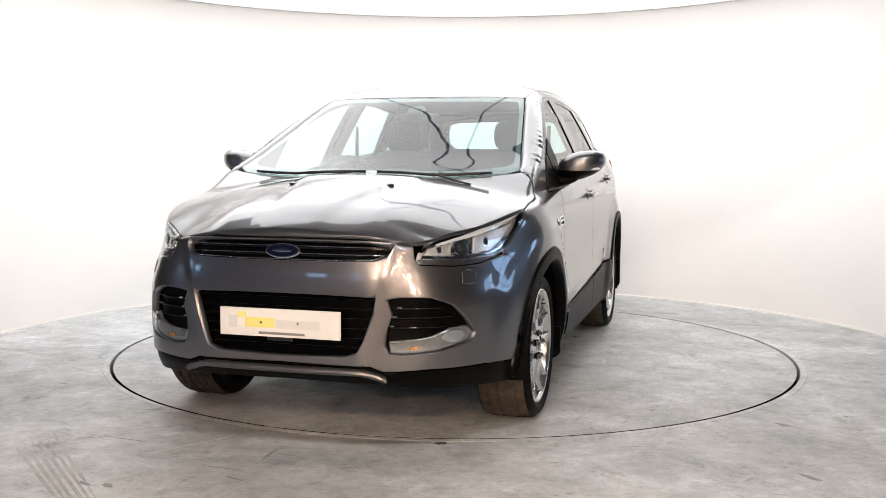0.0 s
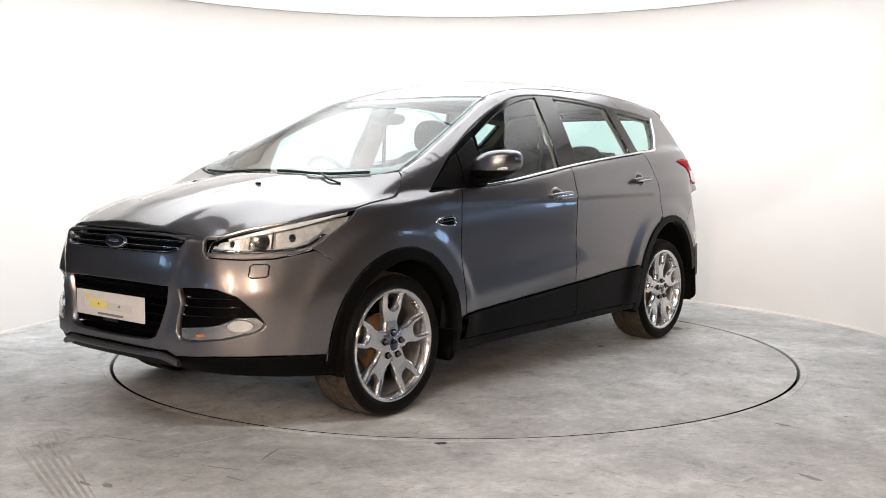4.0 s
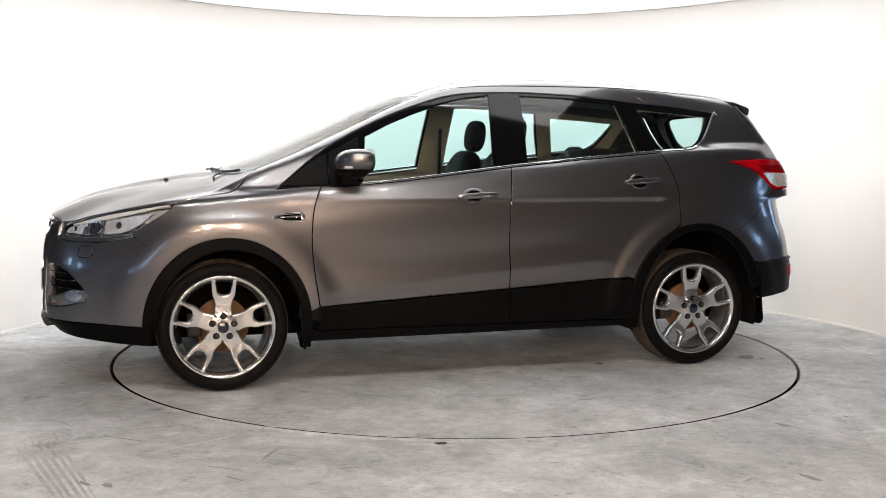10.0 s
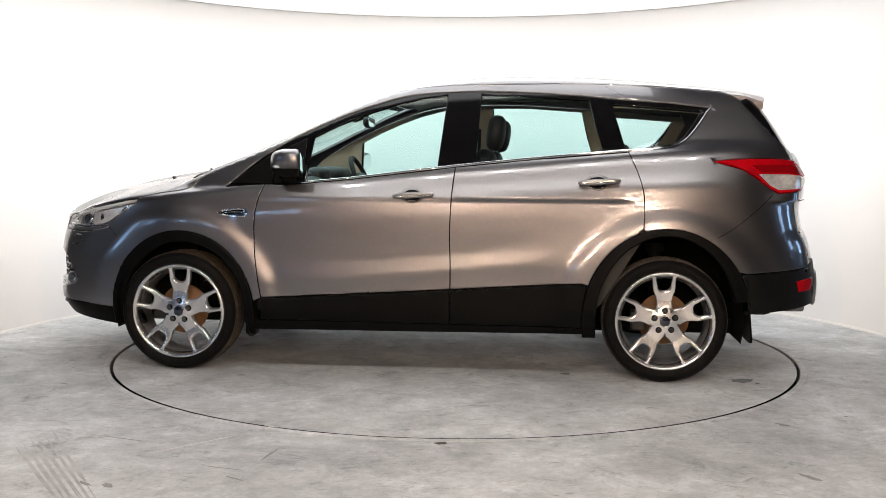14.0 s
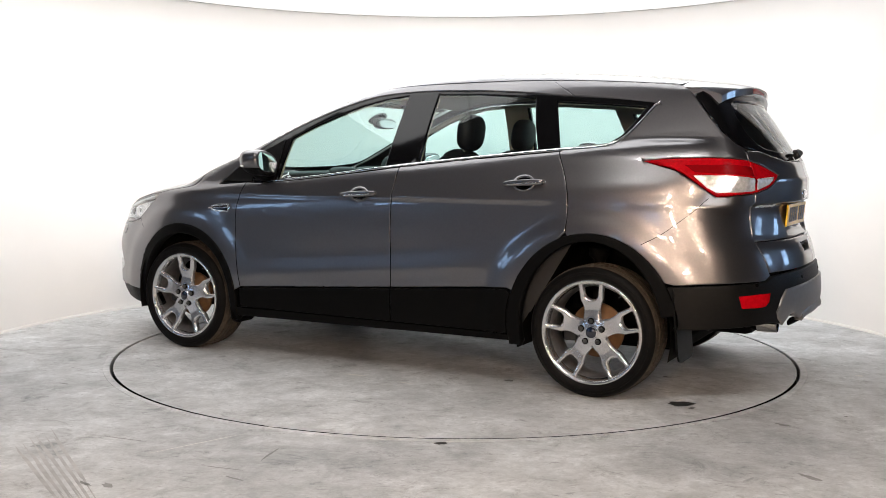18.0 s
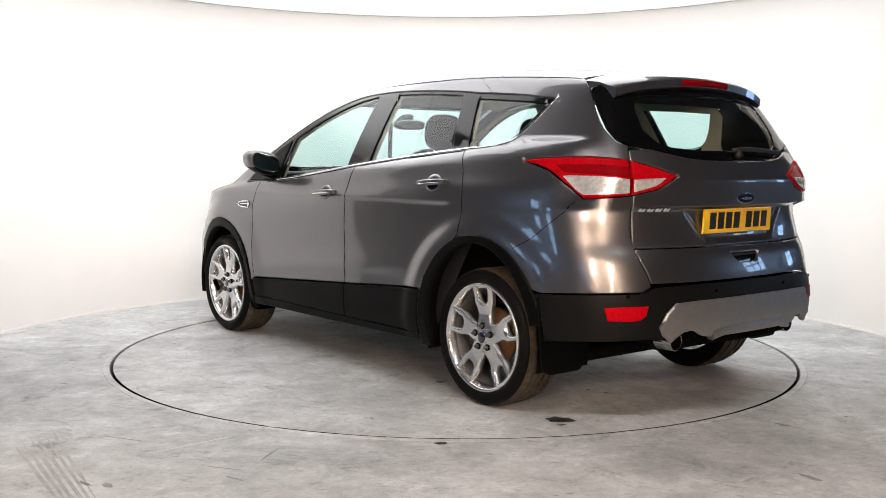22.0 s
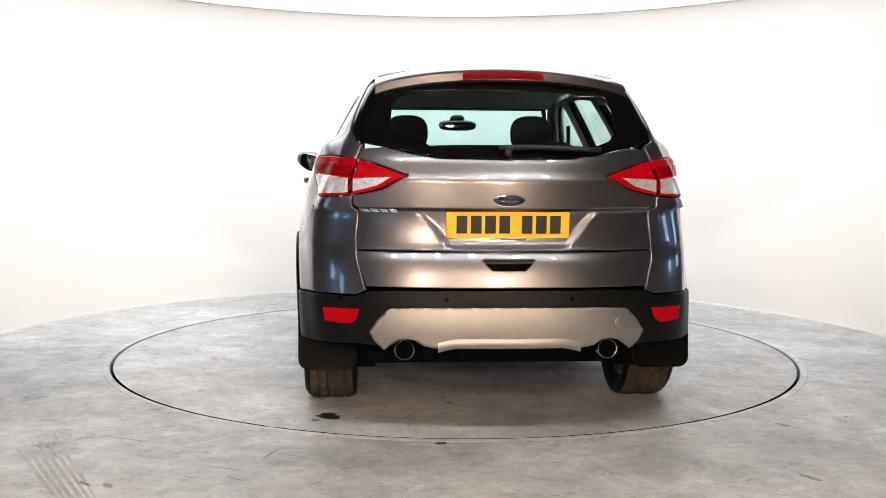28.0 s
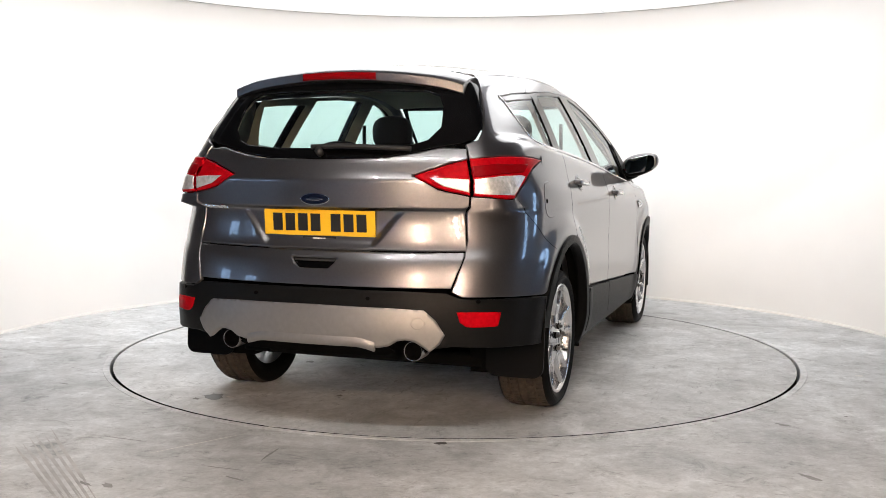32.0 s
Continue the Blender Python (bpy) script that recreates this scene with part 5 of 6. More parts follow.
# spoiler over the rear glass
def build_spoiler():
    bm = bmesh.new()
    rows = []
    for k in range(33):
        y = -0.56 + 1.12 * k / 32
        a = abs(y) / 0.575
        x0, xe = -1.705 + 0.03 * a * a, -1.955 + 0.075 * a ** 2.2
        z0 = float(ROOF_Z(x0)) - 0.065 * (y / 0.6) ** 2 - 0.012 * a ** 6
        ze = 1.578 - 0.052 * a ** 2 - 0.018 * a ** 8
        zm = float(ROOF_Z((x0 + xe) / 2)) - 0.065 * (y / 0.6) ** 2 - 0.008 * a ** 6
        prof = [(x0, z0 - 0.02), (x0, z0), ((x0 + xe) / 2, zm - 0.002), (xe + 0.012, ze + 0.006), (xe, ze - 0.004), (xe + 0.003, ze - 0.038), (xe + 0.025, ze - 0.048), (-1.80, ze - 0.05)]
        rows.append([bm.verts.new((x, y, z)) for x, z in prof])
    for a, b in zip(rows, rows[1:]):
        for j in range(len(a) - 1):
            bm.faces.new((a[j], b[j], b[j + 1], a[j + 1]))
    bm.faces.new(rows[0])
    bm.faces.new(rows[-1][::-1])
    bmesh.ops.recalc_face_normals(bm, faces=bm.faces)
    for e in bm.edges:
        if len(e.link_faces) == 2 and e.calc_face_angle() > 0.6:
            e.smooth = False
    sp = part("spoiler", bm, PAINT, car)
    bl = bmesh.new()
    n = 16
    top, low = [], []
    for k in range(n + 1):
        y = -0.178 + 0.356 * k / n
        a = abs(y) / 0.575
        xe, ze = -1.955 + 0.075 * a ** 2.2, 1.578 - 0.052 * a ** 2
        top.append((bl.verts.new((xe + 0.003, y, ze - 0.004)), bl.verts.new((xe - 0.005, y, ze - 0.007))))
        low.append((bl.verts.new((xe - 0.003, y, ze - 0.034)), bl.verts.new((xe + 0.006, y, ze - 0.036))))
    for k in range(n):
        bl.faces.new((top[k][0], top[k + 1][0], top[k + 1][1], top[k][1]))
        bl.faces.new((top[k][1], top[k + 1][1], low[k + 1][0], low[k][0]))
        bl.faces.new((low[k][0], low[k + 1][0], low[k + 1][1], low[k][1]))
    bmesh.ops.recalc_face_normals(bl, faces=bl.faces)
    part("brake_lamp", bl, DEEP_RED, sp, "long red high brake lamp")


build_spoiler()


# ---- wheels ----
def rot_pts(pts, a):
    c, s = math.cos(a), math.sin(a)
    return [(c * x - s * y, s * x + c * y) for x, y in pts]


def build_wheel():
    w = new("wheel")
    rim_top = Chart("top", lambda p: p[:, 2] - 1.0 - np.interp(np.hypot(p[:, 0], p[:, 1]), [0.0, 0.05, 0.075, 0.12, 0.19, 0.25, 0.27], [-0.012, -0.012, -0.017, -0.020, -0.012, -0.002, -0.001]))
    down = Matrix.Translation((0, 0, -1.0))

    def flat(name, outline, holes, material, parent, depth, lip, rb, grid, up=0.0):
        P, F, N = sheet(rim_top, outline, holes, grid=grid, raise_by=up, depth=depth, lip=lip, round_by=rb)
        P = [(x, y, z - 1.0) for x, y, z in P]
        return mesh_part(name, (P, F, N), material, parent)
    rim = part("rim", lathe([(0.236, -0.05), (0.243, -0.012), (0.250, -0.002), (0.258, 0.002), (0.265, 0.0), (0.268, -0.01), (0.262, -0.03), (0.256, -0.06), (0.235, -0.09), (0.228, -0.15), (0.235, -0.2)], 72), ALLOY, w)
    part("barrel", lathe([(0.235, -0.2), (0.224, -0.15), (0.226, -0.07), (0.237, -0.045)], 60), BARREL, w)
    hole = [(0.160, 0.0), (0.163, 0.018), (0.176, 0.032), (0.20, 0.037), (0.236, 0.042), (0.2395, 0.025), (0.2405, 0.0), (0.2395, -0.025), (0.236, -0.042), (0.20, -0.037), (0.176, -0.032), (0.163, -0.018)]
    half = [(0.040, 0.029), (0.058, 0.043), (0.074, 0.045), (0.092, 0.042), (0.118, 0.041), (0.140, 0.047), (0.162, 0.056), (0.2, 0.0595), (0.232, 0.064), (0.246, 0.077), (0.249, 0.04)]
    sp = half + [(0.2495, 0.0)] + [(x, -y) for x, y in half[::-1]] + [(0.032, 0.0)]
    for k in range(5):
        a = 2 * math.pi * k / 5
        flat("spoke", spline(rot_pts(sp, a), 0.01, True), [spline(rot_pts(hole, a), 0.01, True)], ALLOY, w, 0.040, 0.008, 0.009, 0.012)
        c = rot_pts([(0.057, 0.0)], a)[0]
        # no hollow here: a flat black disc paints the shade round the nut
        part("nut_well_shade", lathe([(0.0005, -0.0085), (0.0155, -0.0085), (0.0165, -0.012)], 20, m=Matrix.Translation((c[0], c[1], 0.0))), DARK, w)
        part("wheel_nut", lathe([(0.0005, 0.006), (0.006, 0.005), (0.0085, 0.0), (0.0095, -0.01), (0.0115, -0.012), (0.0115, -0.016)], 12, m=Matrix.Translation((c[0], c[1], 0.004))), NUT, w)
    part("hub", lathe([(0.033, -0.011), (0.05, -0.0125), (0.078, -0.02), (0.08, -0.05)], 40), ALLOY, w)
    cap = part("centre_cap", lathe([(0.0005, -0.003), (0.024, -0.004), (0.029, -0.007), (0.031, -0.013)], 32), BLUE, w, "dark blue wheel cap")
    part("cap_ring", lathe([(0.028, -0.006), (0.031, -0.005), (0.0335, -0.012)], 32), CHROME, w)
    part("valve", lathe([(0.0005, 0.03), (0.003, 0.03), (0.0045, 0.0)], 8, m=Matrix.Translation((0.232 * math.cos(5.6), 0.232 * math.sin(5.6), -0.035))), DASH, w)
    # brake disc and caliper behind the spokes
    disc = part("brake_disc", lathe([(0.04, -0.07), (0.085, -0.075), (0.09, -0.095), (0.138, -0.097), (0.138, -0.12), (0.06, -0.12)], 48), RUST, w, "rusty brake disc")
    part("caliper", add_bm(bmesh.new(), box(-0.06, 0.05, 0.10, 0.175, -0.15, -0.075, 0.012)), DASH, w)
    # tyre
    tyre = part("tyre", lathe([(0.262, -0.012), (0.266, -0.004), (0.272, 0.001), (0.285, 0.008), (0.300, 0.008), (0.314, 0.002), (0.323, -0.008), (0.328, -0.017), (0.328, -0.02)], 90), RUBBER, w)
    prof, zc, half = [], -0.118, 0.098
    for z in np.linspace(half, -half, 60):
        r = 0.3335 - 0.005 * abs(z / half) ** 3
        g = min(abs(abs(z) - 0.018), abs(abs(z) - 0.058))
        prof.append((r - (0.0075 if g < 0.0055 else 0.0), zc + z))
    tread = part("tread", lathe([(0.328, -0.018)] + prof + [(0.328, -0.22)], 96), TREAD, w, "tread grey-brown with dry dirt")
    part("inner_wall", lathe([(0.328, -0.22), (0.32, -0.232), (0.30, -0.238), (0.262, -0.22), (0.235, -0.2)], 72), RUBBER, w)
    lugs = bmesh.new()
    for k in range(80):
        a = 2 * math.pi * k / 80
        for z0, z1, da in ((-0.009, -0.0165, 0.0), (-0.0185, -0.052, 0.0), (-0.066, -0.094, 0.02), (-0.142, -0.170, 0.02), (-0.184, -0.2175, 0.0)):
            m = Matrix.Rotation(a + da, 4, "Z")
            r = 0.3320 if z0 < -0.01 else 0.3240
            vs = []
            for z, rr in ((z0, -0.006 if z0 > -0.05 else 0), (z1, -0.006 if z1 < -0.2 else 0)):
                for dt in (-0.0095, 0.0095):
                    for dr in (-0.008, 0.0035):
                        vs.append(lugs.verts.new(m @ Vector(((r + dr + rr), dt, z))))
            for f in ((1, 3, 7, 5), (0, 1, 5, 4), (2, 6, 7, 3), (0, 2, 3, 1), (4, 5, 7, 6)):
                lugs.faces.new([vs[j] for j in f])
    bmesh.ops.recalc_face_normals(lugs, faces=lugs.faces)
    tagged(part("tread_rest", lugs, TREAD, w, smooth=False), kind="stuff")
    for r in (0.304, 0.292):
        part("sidewall_rib", lathe([(r - 0.002, 0.0065), (r - 0.001, 0.0095), (r + 0.001, 0.0095), (r + 0.002, 0.0065)], 80), RUBBER, w)
    return w


def to_side(x, s, turn):
    """Puts a wheel's outer face to the left (s = 1) or right side."""
    return Matrix.Translation((x, 0.888 * s, 0.333)) @ Matrix.Rotation(-math.pi / 2 * s, 4, "X") @ Matrix.Rotation(radians(turn), 4, "Z")


first = build_wheel()
spots = [(1.345, 1, -92), (-1.345, 1, -88), (1.345, -1, 40), (-1.345, -1, 15)]
wheels = [first] + [copy_thing(first, Matrix.Identity(4)) for _ in range(3)]
for w, (x, s, a) in zip(wheels, spots):
    w.parent = car
    w.matrix_basis = to_side(x, s, a)


# ---- underneath and wheel wells ----
part("underbody", add_bm(box(-1.75, 1.9, -0.62, 0.62, 0.24, 0.31, 0.02), box(-0.9, 0.9, -0.82, 0.82, 0.258, 0.31, 0.02)), UNDER, car)
part("engine_block", box(1.0, 2.02, -0.58, 0.58, 0.30, 0.84, 0.03), UNDER, car)
part("luggage_floor", box(-1.99, -0.95, -0.56, 0.56, 0.37, 0.86, 0.03), UNDER, car)
part("exhaust_box", box(-2.02, -1.74, -0.34, 0.34, 0.295, 0.40, 0.04), UNDER, car)
for shape in (FRONT_IN, REAR_IN):
    for s in (1, -1):
        bm = bmesh.new()
        ring = arch((shape[0], shape[1] + 0.035, shape[2] + 0.03), -14, 194, 30)
        a = [bm.verts.new((x, 0.90 * s, z)) for x, z in ring]
        b = [bm.verts.new((x, 0.56 * s, z)) for x, z in ring]
        for i in range(30):
            bm.faces.new((a[i], a[i + 1], b[i + 1], b[i]))
        bm.faces.new(b)
        part("arch_liner", bm, UNDER, car)
        part("strut", lathe([(0.03, 0.0), (0.03, 0.28), (0.055, 0.3), (0.055, 0.34)], 14, m=Matrix.Translation((shape[0] + 0.04, 0.66 * s, 0.40))), UNDER, car)
def mud_flap(x, z0, z1, y0, y1, lean, s):
    """A rubber flap with rounded lower corners, standing across the car."""
    w, h, r = (y1 - y0) / 2, (z1 - z0) / 2, 0.05
    ring = [(-w, h), (w, h)]
    for cx, a0 in ((w - r, 0), (-w + r, -90)):
        ring += [(cx + r * math.cos(radians(a0 - 15 * i)), -h + r + r * math.sin(radians(a0 - 15 * i))) for i in range(7)]
    bm = bmesh.new()
    lo = [bm.verts.new((-0.005 - 0.012 * max(0, -v / h), u, v)) for u, v in ring]
    hi = [bm.verts.new((0.005 - 0.012 * max(0, -v / h), u, v)) for u, v in ring]
    bm.faces.new(lo)
    bm.faces.new(hi[::-1])
    for i in range(len(ring)):
        j = (i + 1) % len(ring)
        bm.faces.new((lo[i], hi[i], hi[j], lo[j]))
    bmesh.ops.recalc_face_normals(bm, faces=bm.faces)
    bm.transform(Matrix.Translation((x, s * (y0 + y1) / 2, (z0 + z1) / 2)) @ Matrix.Rotation(radians(lean), 4, "Y"))
    return part("mud_flap", bm, CLADDING, car, "black rubber mud flap", smooth=False)


for s in (1, -1):
    mud_flap(-1.772, 0.222, 0.58, 0.645, 0.912, 4, s)
    mud_flap(0.945, 0.195, 0.36, 0.70, 0.915, 3, s)


# ---- mirrors, handles, vents, wipers ----
def blob(sx, sy, sz, p=2.6, n=24, cut=None):
    """A rounded box of the given half sizes."""
    bm = bmesh.new()
    bmesh.ops.create_uvsphere(bm, u_segments=n, v_segments=n // 2 + 4, radius=1)
    for v in bm.verts:
        c = [abs(t) for t in v.co]
        k = (c[0] ** p + c[1] ** p + c[2] ** p) ** (-1 / p)
        v.co = Vector((v.co.x * k * sx, v.co.y * k * sy, v.co.z * k * sz))
    return bm


for s in (1, -1):
    def place(m):
        return Matrix.Diagonal((1, s, 1, 1)) @ m
    at = Matrix.Translation((0.675, 0.968, 1.165))
    shell = blob(0.108, 0.120, 0.072, 2.8)
    for v in shell.verts:
        if v.co.x < -0.045:
            v.co.x = -0.045 + (v.co.x + 0.045) * 0.15
        v.co.z *= 1.0 - 0.25 * max(0, v.co.y / 0.105) * (1 if v.co.z < 0 else 0.4)
        v.co.x -= 0.25 * max(v.co.y, 0)
        v.co.z += 0.02 * v.co.y / 0.1
    lower = shell.copy()
    bmesh.ops.bisect_plane(shell, geom=shell.verts[:] + shell.edges[:] + shell.faces[:], plane_co=(0, 0, -0.028), plane_no=(0, 0, 1), clear_inner=True)
    bmesh.ops.bisect_plane(lower, geom=lower.verts[:] + lower.edges[:] + lower.faces[:], plane_co=(0, 0, -0.028), plane_no=(0, 0, 1), clear_outer=True)
    for b_ in (shell, lower):
        b_.transform(place(at))
        bmesh.ops.recalc_face_normals(b_, faces=b_.faces)
    mir = part("door_mirror", shell, PAINT, car, "grey door mirror with black foot")
    part("lower_shell", lower, CLADDING, mir)
    foot = blob(0.05, 0.075, 0.028, 3)
    foot.transform(place(Matrix.Translation((0.70, 0.885, 1.088)) @ Matrix.Rotation(radians(18), 4, "X")))
    bmesh.ops.recalc_face_normals(foot, faces=foot.faces)
    part("foot", foot, CLADDING, mir)
    g = bmesh.new()
    ring = [(0.098 * math.copysign(abs(math.cos(a)) ** 0.6, math.cos(a)), 0.052 * math.copysign(abs(math.sin(a)) ** 0.6, math.sin(a))) for a in np.linspace(0, 2 * math.pi, 28)[:-1]]
    g.faces.new([g.verts.new((-0.052 - 0.25 * max(y, 0), y, z + 0.02 * y / 0.1)) for y, z in ring][::-1])
    g.transform(place(Matrix.Translation((0.671, 0.968, 1.165))))
    part("glass", g, MIRROR, mir, smooth=False)
    ind = blob(0.020, 0.062, 0.0095, 3)
    for v in ind.verts:
        v.co.x -= 0.42 * max(v.co.y + 0.02, 0)
    ind.transform(place(Matrix.Translation((0.752, 1.004, 1.147))))
    bmesh.ops.recalc_face_normals(ind, faces=ind.faces)
    part("indicator", ind, WHITE_REFLECTOR, mir, "clear side indicator strip")

    for k, (hx, hz, slope) in enumerate(((0.012, 0.996, 3.5), (-0.978, 1.073, 3.5))):
        c = SIDE.lift(np.array([[hx, hz]]))[0]
        door = (doors_f, doors_r)[k][0 if s == 1 else 1]
        cup = mesh_part("handle_cup", sheet(SIDE, np.array(ellipse(hx + 0.005, hz, 0.062, 0.043)), raise_by=0.0015, depth=0.003, lip=0.0012, round_by=0.01, grid=0.015), PAINT, door, mirror=s == -1)
        # black ellipse on the skin, painting the cup's shade without any depth
        mesh_part("cup_shade", sheet(SIDE, np.array(ellipse(hx + 0.005, hz - 0.002, 0.052, 0.034)), raise_by=0.002, depth=0.002, lip=0.0008, round_by=0.006, grid=0.015), GLOSS_BLACK, door, mirror=s == -1)
        bar = blob(0.112, 0.012, 0.0165, 3.2)
        bar.transform(place(Matrix.Translation((hx - 0.005, c[1] + 0.030, hz + 0.002)) @ Matrix.Rotation(radians(slope), 4, "Y")))
        for e in (0.085, -0.09):
            post = blob(0.017, 0.02, 0.013, 3)
            post.transform(place(Matrix.Translation((hx - 0.005 + e, c[1] + 0.012, hz + 0.002 - e * 0.06))))
            add_bm(bar, post)
        bmesh.ops.recalc_face_normals(bar, faces=bar.faces)
        part("door_handle", bar, PAINT, door, "grey bar handle with chrome strip")
        tr = blob(0.086, 0.002, 0.0035, 3)
        tr.transform(place(Matrix.Translation((hx - 0.005, c[1] + 0.0425, hz - 0.003)) @ Matrix.Rotation(radians(slope), 4, "Y")))
        part("handle_trim", tr, CHROME, door)
    # vent on the wing
VENT = [(1.097, 0.890), (1.070, 0.908), (1.0, 0.916), (0.945, 0.917), (0.925, 0.893), (0.945, 0.868), (1.0, 0.868), (1.06, 0.874)]
VENT_IN = [(1.078, 0.890), (1.062, 0.900), (1.0, 0.907), (0.952, 0.908), (0.952, 0.877), (1.0, 0.877), (1.055, 0.881)]
vents = panel("wing_vent", SIDE, VENT, CHROME, label="chrome-framed side vent", raise_by=0.007, depth=0.012, lip=0.002, round_by=0.003, grid=0.02, holes=[VENT_IN])
for i, v in enumerate(vents):
    mesh_part("vent_grid", sheet(SIDE, spline(VENT_IN, 0.01, True, range(7)), raise_by=0.001, depth=0, grid=0.02), GLOSS_BLACK, v, mirror=i == 1)
    mesh_part("vent_bar", sheet(SIDE, spline([(1.06, 0.889), (1.06, 0.895), (0.93, 0.901), (0.93, 0.893)], 0.02, True, range(4)), raise_by=0.006, depth=0.005, lip=0.001, round_by=0.002), CHROME, v, mirror=i == 1)
fuel = mesh_part("fuel_flap", sheet(REAR, spline([(1.085 + 0.072 * math.copysign(abs(math.cos(a)) ** 0.7, math.cos(a)), 1.01 + 0.082 * math.copysign(abs(math.sin(a)) ** 0.7, math.sin(a))) for a in np.linspace(0, 2 * math.pi, 20)[:-1]], 0.012), raise_by=0.002, depth=0.003, lip=0.002, round_by=0.004, grid=0.02), PAINT, car, mirror=True)
mesh_part("flap_stop", sheet(REAR, np.array(ellipse(1.035, 1.005, 0.009, 0.011, 10)), raise_by=0.004, depth=0.003, lip=0.001, round_by=0.002), DARK, fuel, mirror=True)


def rod(points, r, n=8):
    """A tube along points, of radius r."""
    bm = bmesh.new()
    pts = [Vector(p) for p in points]
    rings = []
    for i, p in enumerate(pts):
        d = (pts[min(i + 1, len(pts) - 1)] - pts[max(i - 1, 0)]).normalized()
        q = d.to_track_quat("Z", "Y").to_matrix()
        rings.append([bm.verts.new(p + q @ Vector((r * math.cos(2 * math.pi * k / n), r * math.sin(2 * math.pi * k / n), 0))) for k in range(n)])
    for a, b in zip(rings, rings[1:]):
        for k in range(n):
            bm.faces.new((a[k], a[(k + 1) % n], b[(k + 1) % n], b[k]))
    bm.faces.new(rings[0][::-1])
    bm.faces.new(rings[-1])
    return bm


def on_top(x, y, up=0.012):
    p = TOP.lift(np.array([[x, y]]))
    return tuple(p[0] + normals_of(p)[0] * up)


for y0, y1 in ((-0.60, 0.02), (0.08, 0.62)):
    wp = part("wiper", rod([on_top(1.335 - 0.28 * (y0 + (y1 - y0) * t) ** 2, y0 + (y1 - y0) * t, 0.009) for t in np.linspace(0, 1, 9)], 0.007), DASH, car, "black wiper blade at the screen's foot")
    part("arm", rod([on_top(1.36, (y0 + y1) / 2 + 0.2, 0.004), on_top(1.355, (y0 + y1) / 2 + 0.12, 0.010), on_top(1.33 - 0.28 * ((y0 + y1) / 2) ** 2, (y0 + y1) / 2, 0.014)], 0.005), DASH, wp)
for y in (0.24, -0.24):
    j = blob(0.012, 0.016, 0.006, 2.5, 12)
    j.transform(Matrix.Translation(on_top(1.60, y, 0.002)))
    part("washer_jet", j, DASH, car)


def on_glass(u, z, up=0.012):
    p = UPPER_REAR.lift(np.array([[u, z]]))
    return tuple(p[0] + normals_of(p, UPPER_REAR.f)[0] * up)


rw = part("rear_wiper", rod([on_glass(u, 1.222 + 0.012 * (1 - abs(u + 0.1) / 0.3), 0.022) for u in np.linspace(0.04, -0.40, 8)], 0.011), DASH, car, "black rear wiper")
part("wiper_hub", rod([on_glass(0.0, 1.212, 0.0), on_glass(0.0, 1.212, 0.03)], 0.017, 14), DASH, rw)

# ---- inside ----
inner_outline = line([(1.0, 1.06), (0.38, 1.03), (-0.21, 1.08), (-1.13, 1.18), (-1.5, 1.25), (-1.62, 1.45)]) + line([(-1.60, 1.50), (-1.05, 1.548), (-0.27, 1.585), (0.2, 1.53), (0.515, 1.42), (0.815, 1.26), (1.0, 1.09)])
IW_F = inset(W_FRONT, -0.012)
IW_R = inset(W_REAR, -0.012)
IW_Q = inset(W_QUARTER, -0.008)
panel("inner_pillar_trim", SIDE, inner_outline, BEIGE, raise_by=-0.045, depth=0, grid=0.08, holes=[IW_F, IW_R, IW_Q])
hl_out = both_y([(0.24, 0.0), (0.22, 0.3), (0.19, 0.545)] + line(ROOF_EDGE)[2:] + [(-1.75, 0.4), (-1.78, 0.0)])
panel("headlining", TOP, hl_out, BEIGE, mirror=False, raise_by=-0.045, depth=0, grid=0.1)
inner_gate = both([(0.0, 1.205), (0.40, 1.222), (0.56, 1.27), (0.63, 1.4), (0.66, 1.51), (0.4, 1.535), (0.0, 1.54)])
panel("tailgate_trim_inside", UPPER_REAR, inner_gate, BEIGE, mirror=False, raise_by=-0.04, depth=0, grid=0.08, holes=[inset(RG_IN, -0.025)])
panel("door_trim", SIDE, [(0.95, 0.32), (0.95, 1.03), (0.38, 1.055), (-0.21, 1.12), (-1.15, 1.20), (-1.30, 1.2), (-1.30, 0.9), (-0.95, 0.32)], DASH, raise_by=-0.09, depth=0, grid=0.1)


def cushion(sx, sy, sz, m, p=3.2):
    bm = blob(sx, sy, sz, p, 20)
    bm.transform(m)
    return bm


def seat(x, y):
    s = part("seat", cushion(0.27, 0.25, 0.09, Matrix.Translation((x + 0.2, y, 0.66)) @ Matrix.Rotation(radians(-8), 4, "Y")), SEAT, car, "black leather car seat with headrest")
    part("backrest", cushion(0.09, 0.245, 0.33, Matrix.Translation((x - 0.1, y, 0.93)) @ Matrix.Rotation(radians(-16), 4, "Y")), SEAT, s)
    part("headrest", cushion(0.055, 0.125, 0.105, Matrix.Translation((x - 0.235, y, 1.345)) @ Matrix.Rotation(radians(-8), 4, "Y"), 2.8), SEAT, s)
    for d in (-0.05, 0.05):
        part("headrest_post", rod([(x - 0.20, y + d, 1.17), (x - 0.225, y + d, 1.28)], 0.006), CHROME, s)


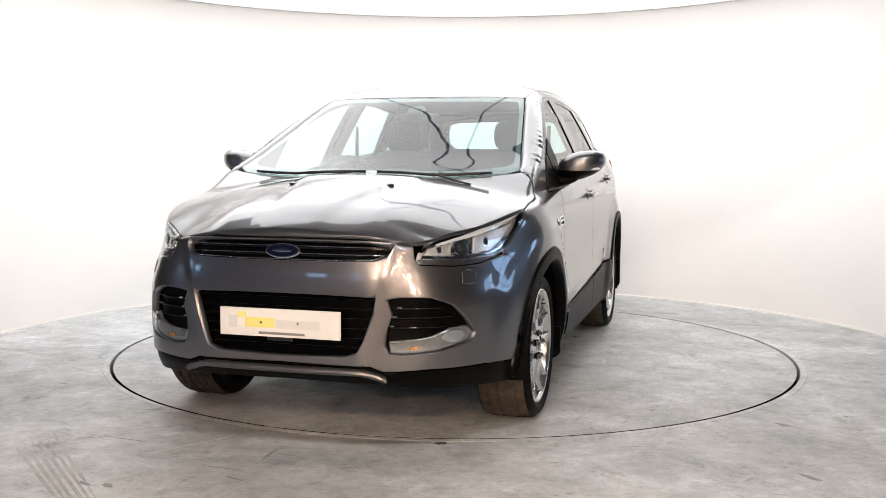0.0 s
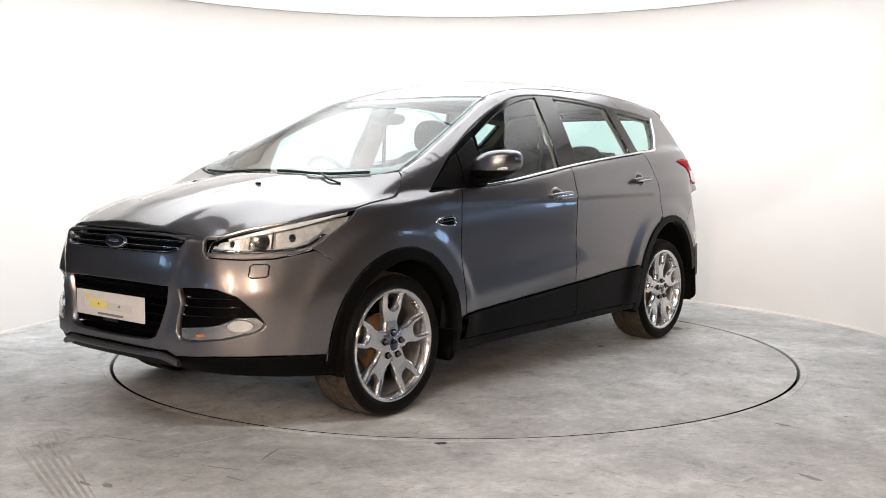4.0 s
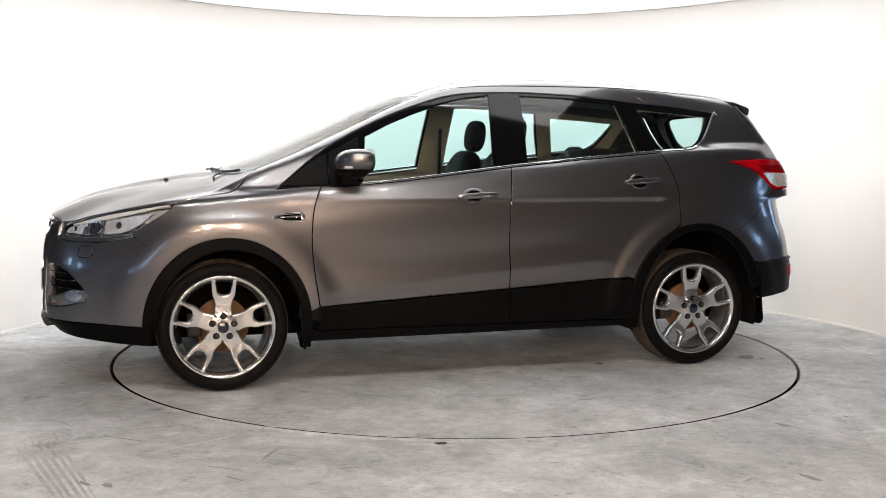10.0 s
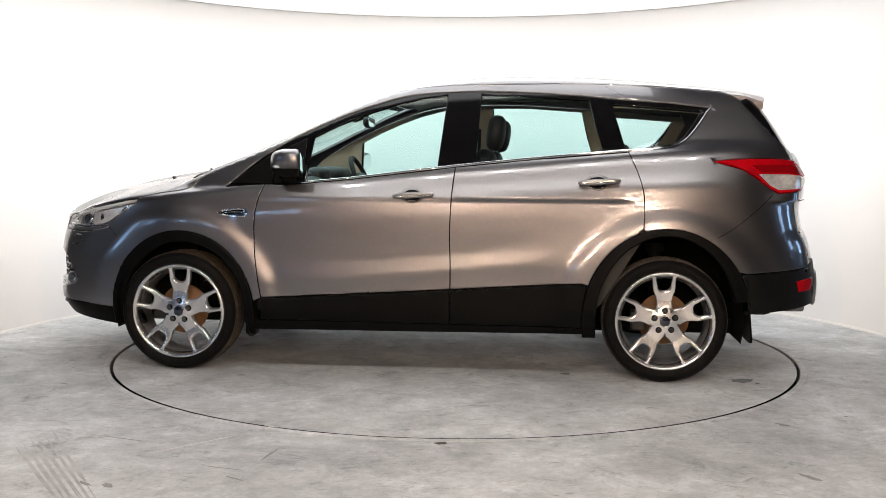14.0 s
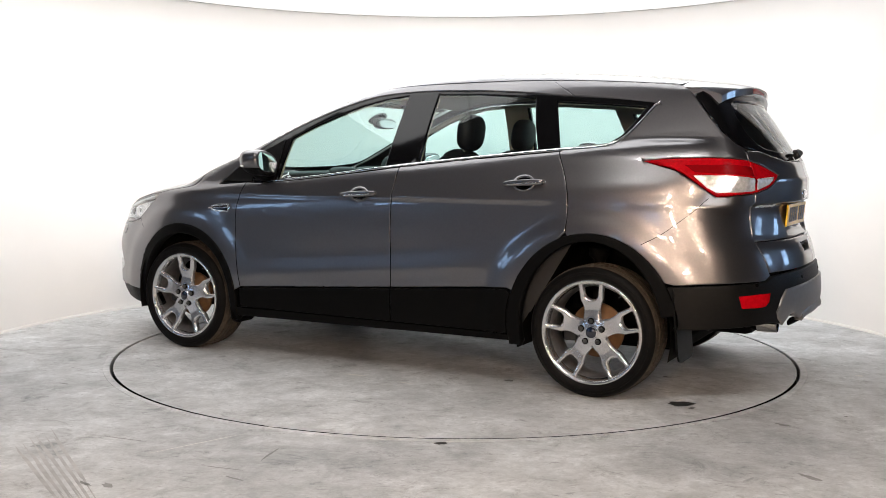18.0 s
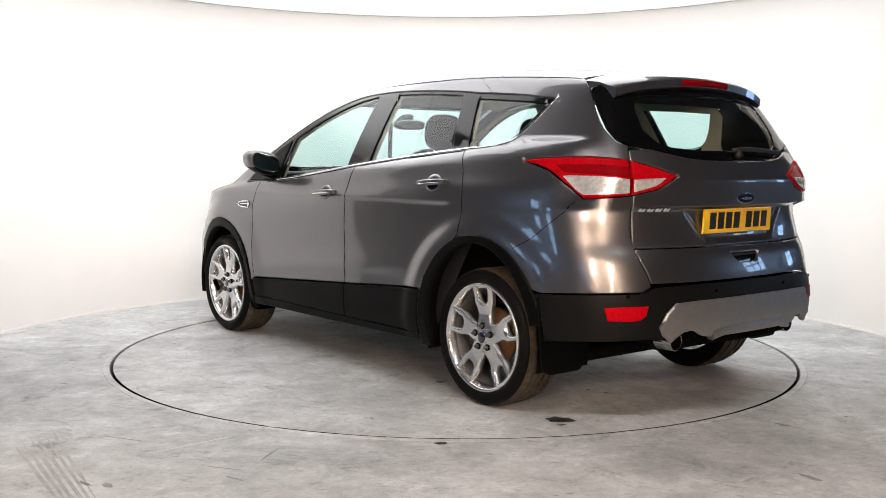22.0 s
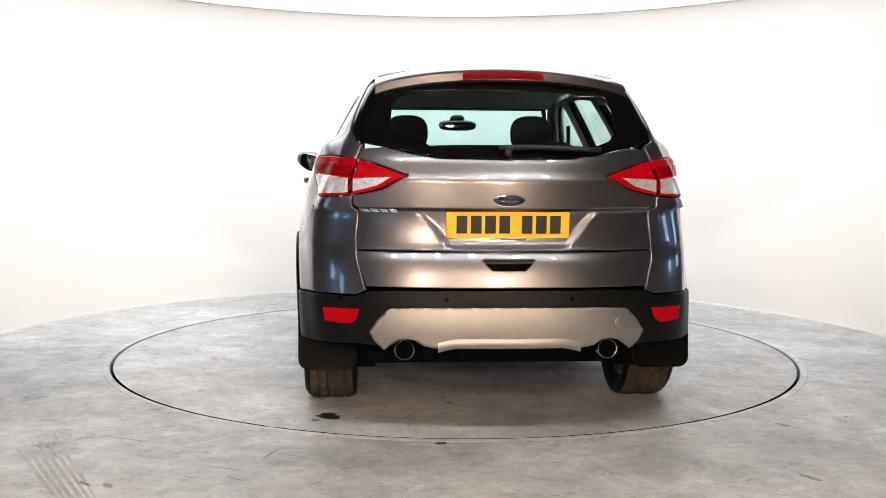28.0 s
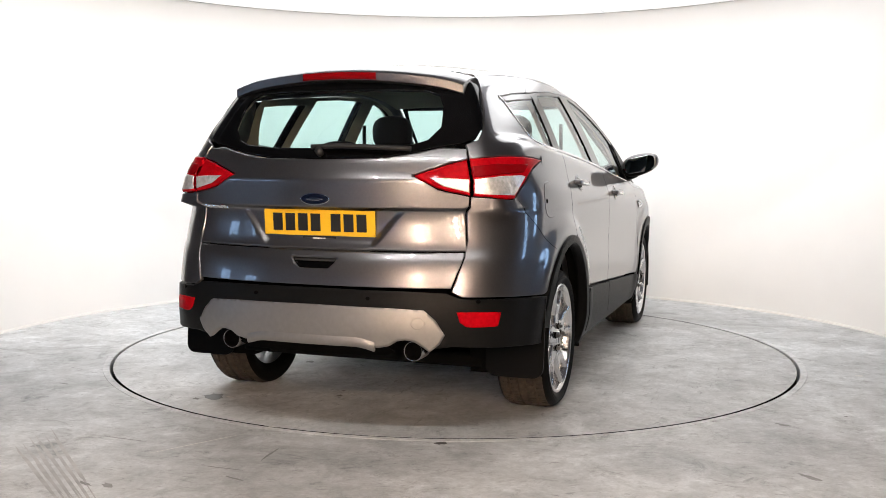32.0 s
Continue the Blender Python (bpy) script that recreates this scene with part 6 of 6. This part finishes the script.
for y in (0.37, -0.37):
    seat(-0.17, y)
bench = part("rear_bench", cushion(0.26, 0.62, 0.09, Matrix.Translation((-0.68, 0, 0.68))), SEAT, car, "black leather rear bench")
part("backrest", cushion(0.08, 0.62, 0.30, Matrix.Translation((-0.99, 0, 0.98)) @ Matrix.Rotation(radians(-20), 4, "Y")), SEAT, bench)
for y in (0.38, -0.38, 0.0):
    part("headrest", cushion(0.05, 0.12, 0.05 if y == 0 else 0.07, Matrix.Translation((-1.13, y, 1.19 if y == 0 else 1.215)), 2.8), SEAT, bench)
dash = part("dashboard", cushion(0.30, 0.70, 0.16, Matrix.Translation((0.93, 0, 0.93)), 4), DASH, car, "black dashboard")
part("dash_top", cushion(0.25, 0.69, 0.03, Matrix.Translation((1.0, 0, 1.075)) @ Matrix.Rotation(radians(3), 4, "Y"), 4), DASH, dash)
part("binnacle", cushion(0.12, 0.17, 0.05, Matrix.Translation((0.74, -0.37, 1.09))), DASH, dash)
part("screen_cowl", cushion(0.06, 0.13, 0.05, Matrix.Translation((0.74, 0.0, 1.09))), DASH, dash)
wheel_m = Matrix.Translation((0.52, -0.37, 1.03)) @ Matrix.Rotation(radians(-65), 4, "Y")
stw = part("steering_wheel", rod([tuple(wheel_m @ Vector((0.185 * math.cos(a), 0.185 * math.sin(a), 0))) for a in np.linspace(0, 2 * math.pi, 37)], 0.016, 10), SEAT, car, "black leather steering wheel")
part("spokes", cushion(0.075, 0.17, 0.022, wheel_m), DASH, stw)
im = part("rear_view_mirror", cushion(0.02, 0.125, 0.035, Matrix.Translation((0.42, 0, 1.42))), DASH, car, "black rear-view mirror")
part("mirror_face", cushion(0.002, 0.115, 0.028, Matrix.Translation((0.399, 0, 1.42))), MIRROR, im)
part("mirror_stalk", rod([(0.44, 0, 1.43), (0.47, 0, 1.47)], 0.012), DASH, im)
part("sensor_box", cushion(0.06, 0.05, 0.02, Matrix.Translation((0.47, 0, 1.455)) @ Matrix.Rotation(radians(25), 4, "Y")), DASH, im)
for y in (0.64, -0.64):
    part("seat_belt", rod([(-0.24, y * 0.98, 1.40), (-0.22, y * 0.99, 0.7)], 0.012, 6), SEAT, car)


# ---- what moves ----
def motions():
    rows = []
    keys = curve(*HEADINGS)
    for i in range(65):
        rows.append((i * 0.5, float(keys(i * 0.5))))
    turn = [(t, pose(0, 0, 0, 0, 0, a)) for t, a in rows]
    walk(car, turn)
    walk(turntable, turn)


car_body_shift = Matrix.Translation((OFFX, OFFY, 0))
for child in car.children:
    child.matrix_basis = car_body_shift @ child.matrix_basis
motions()
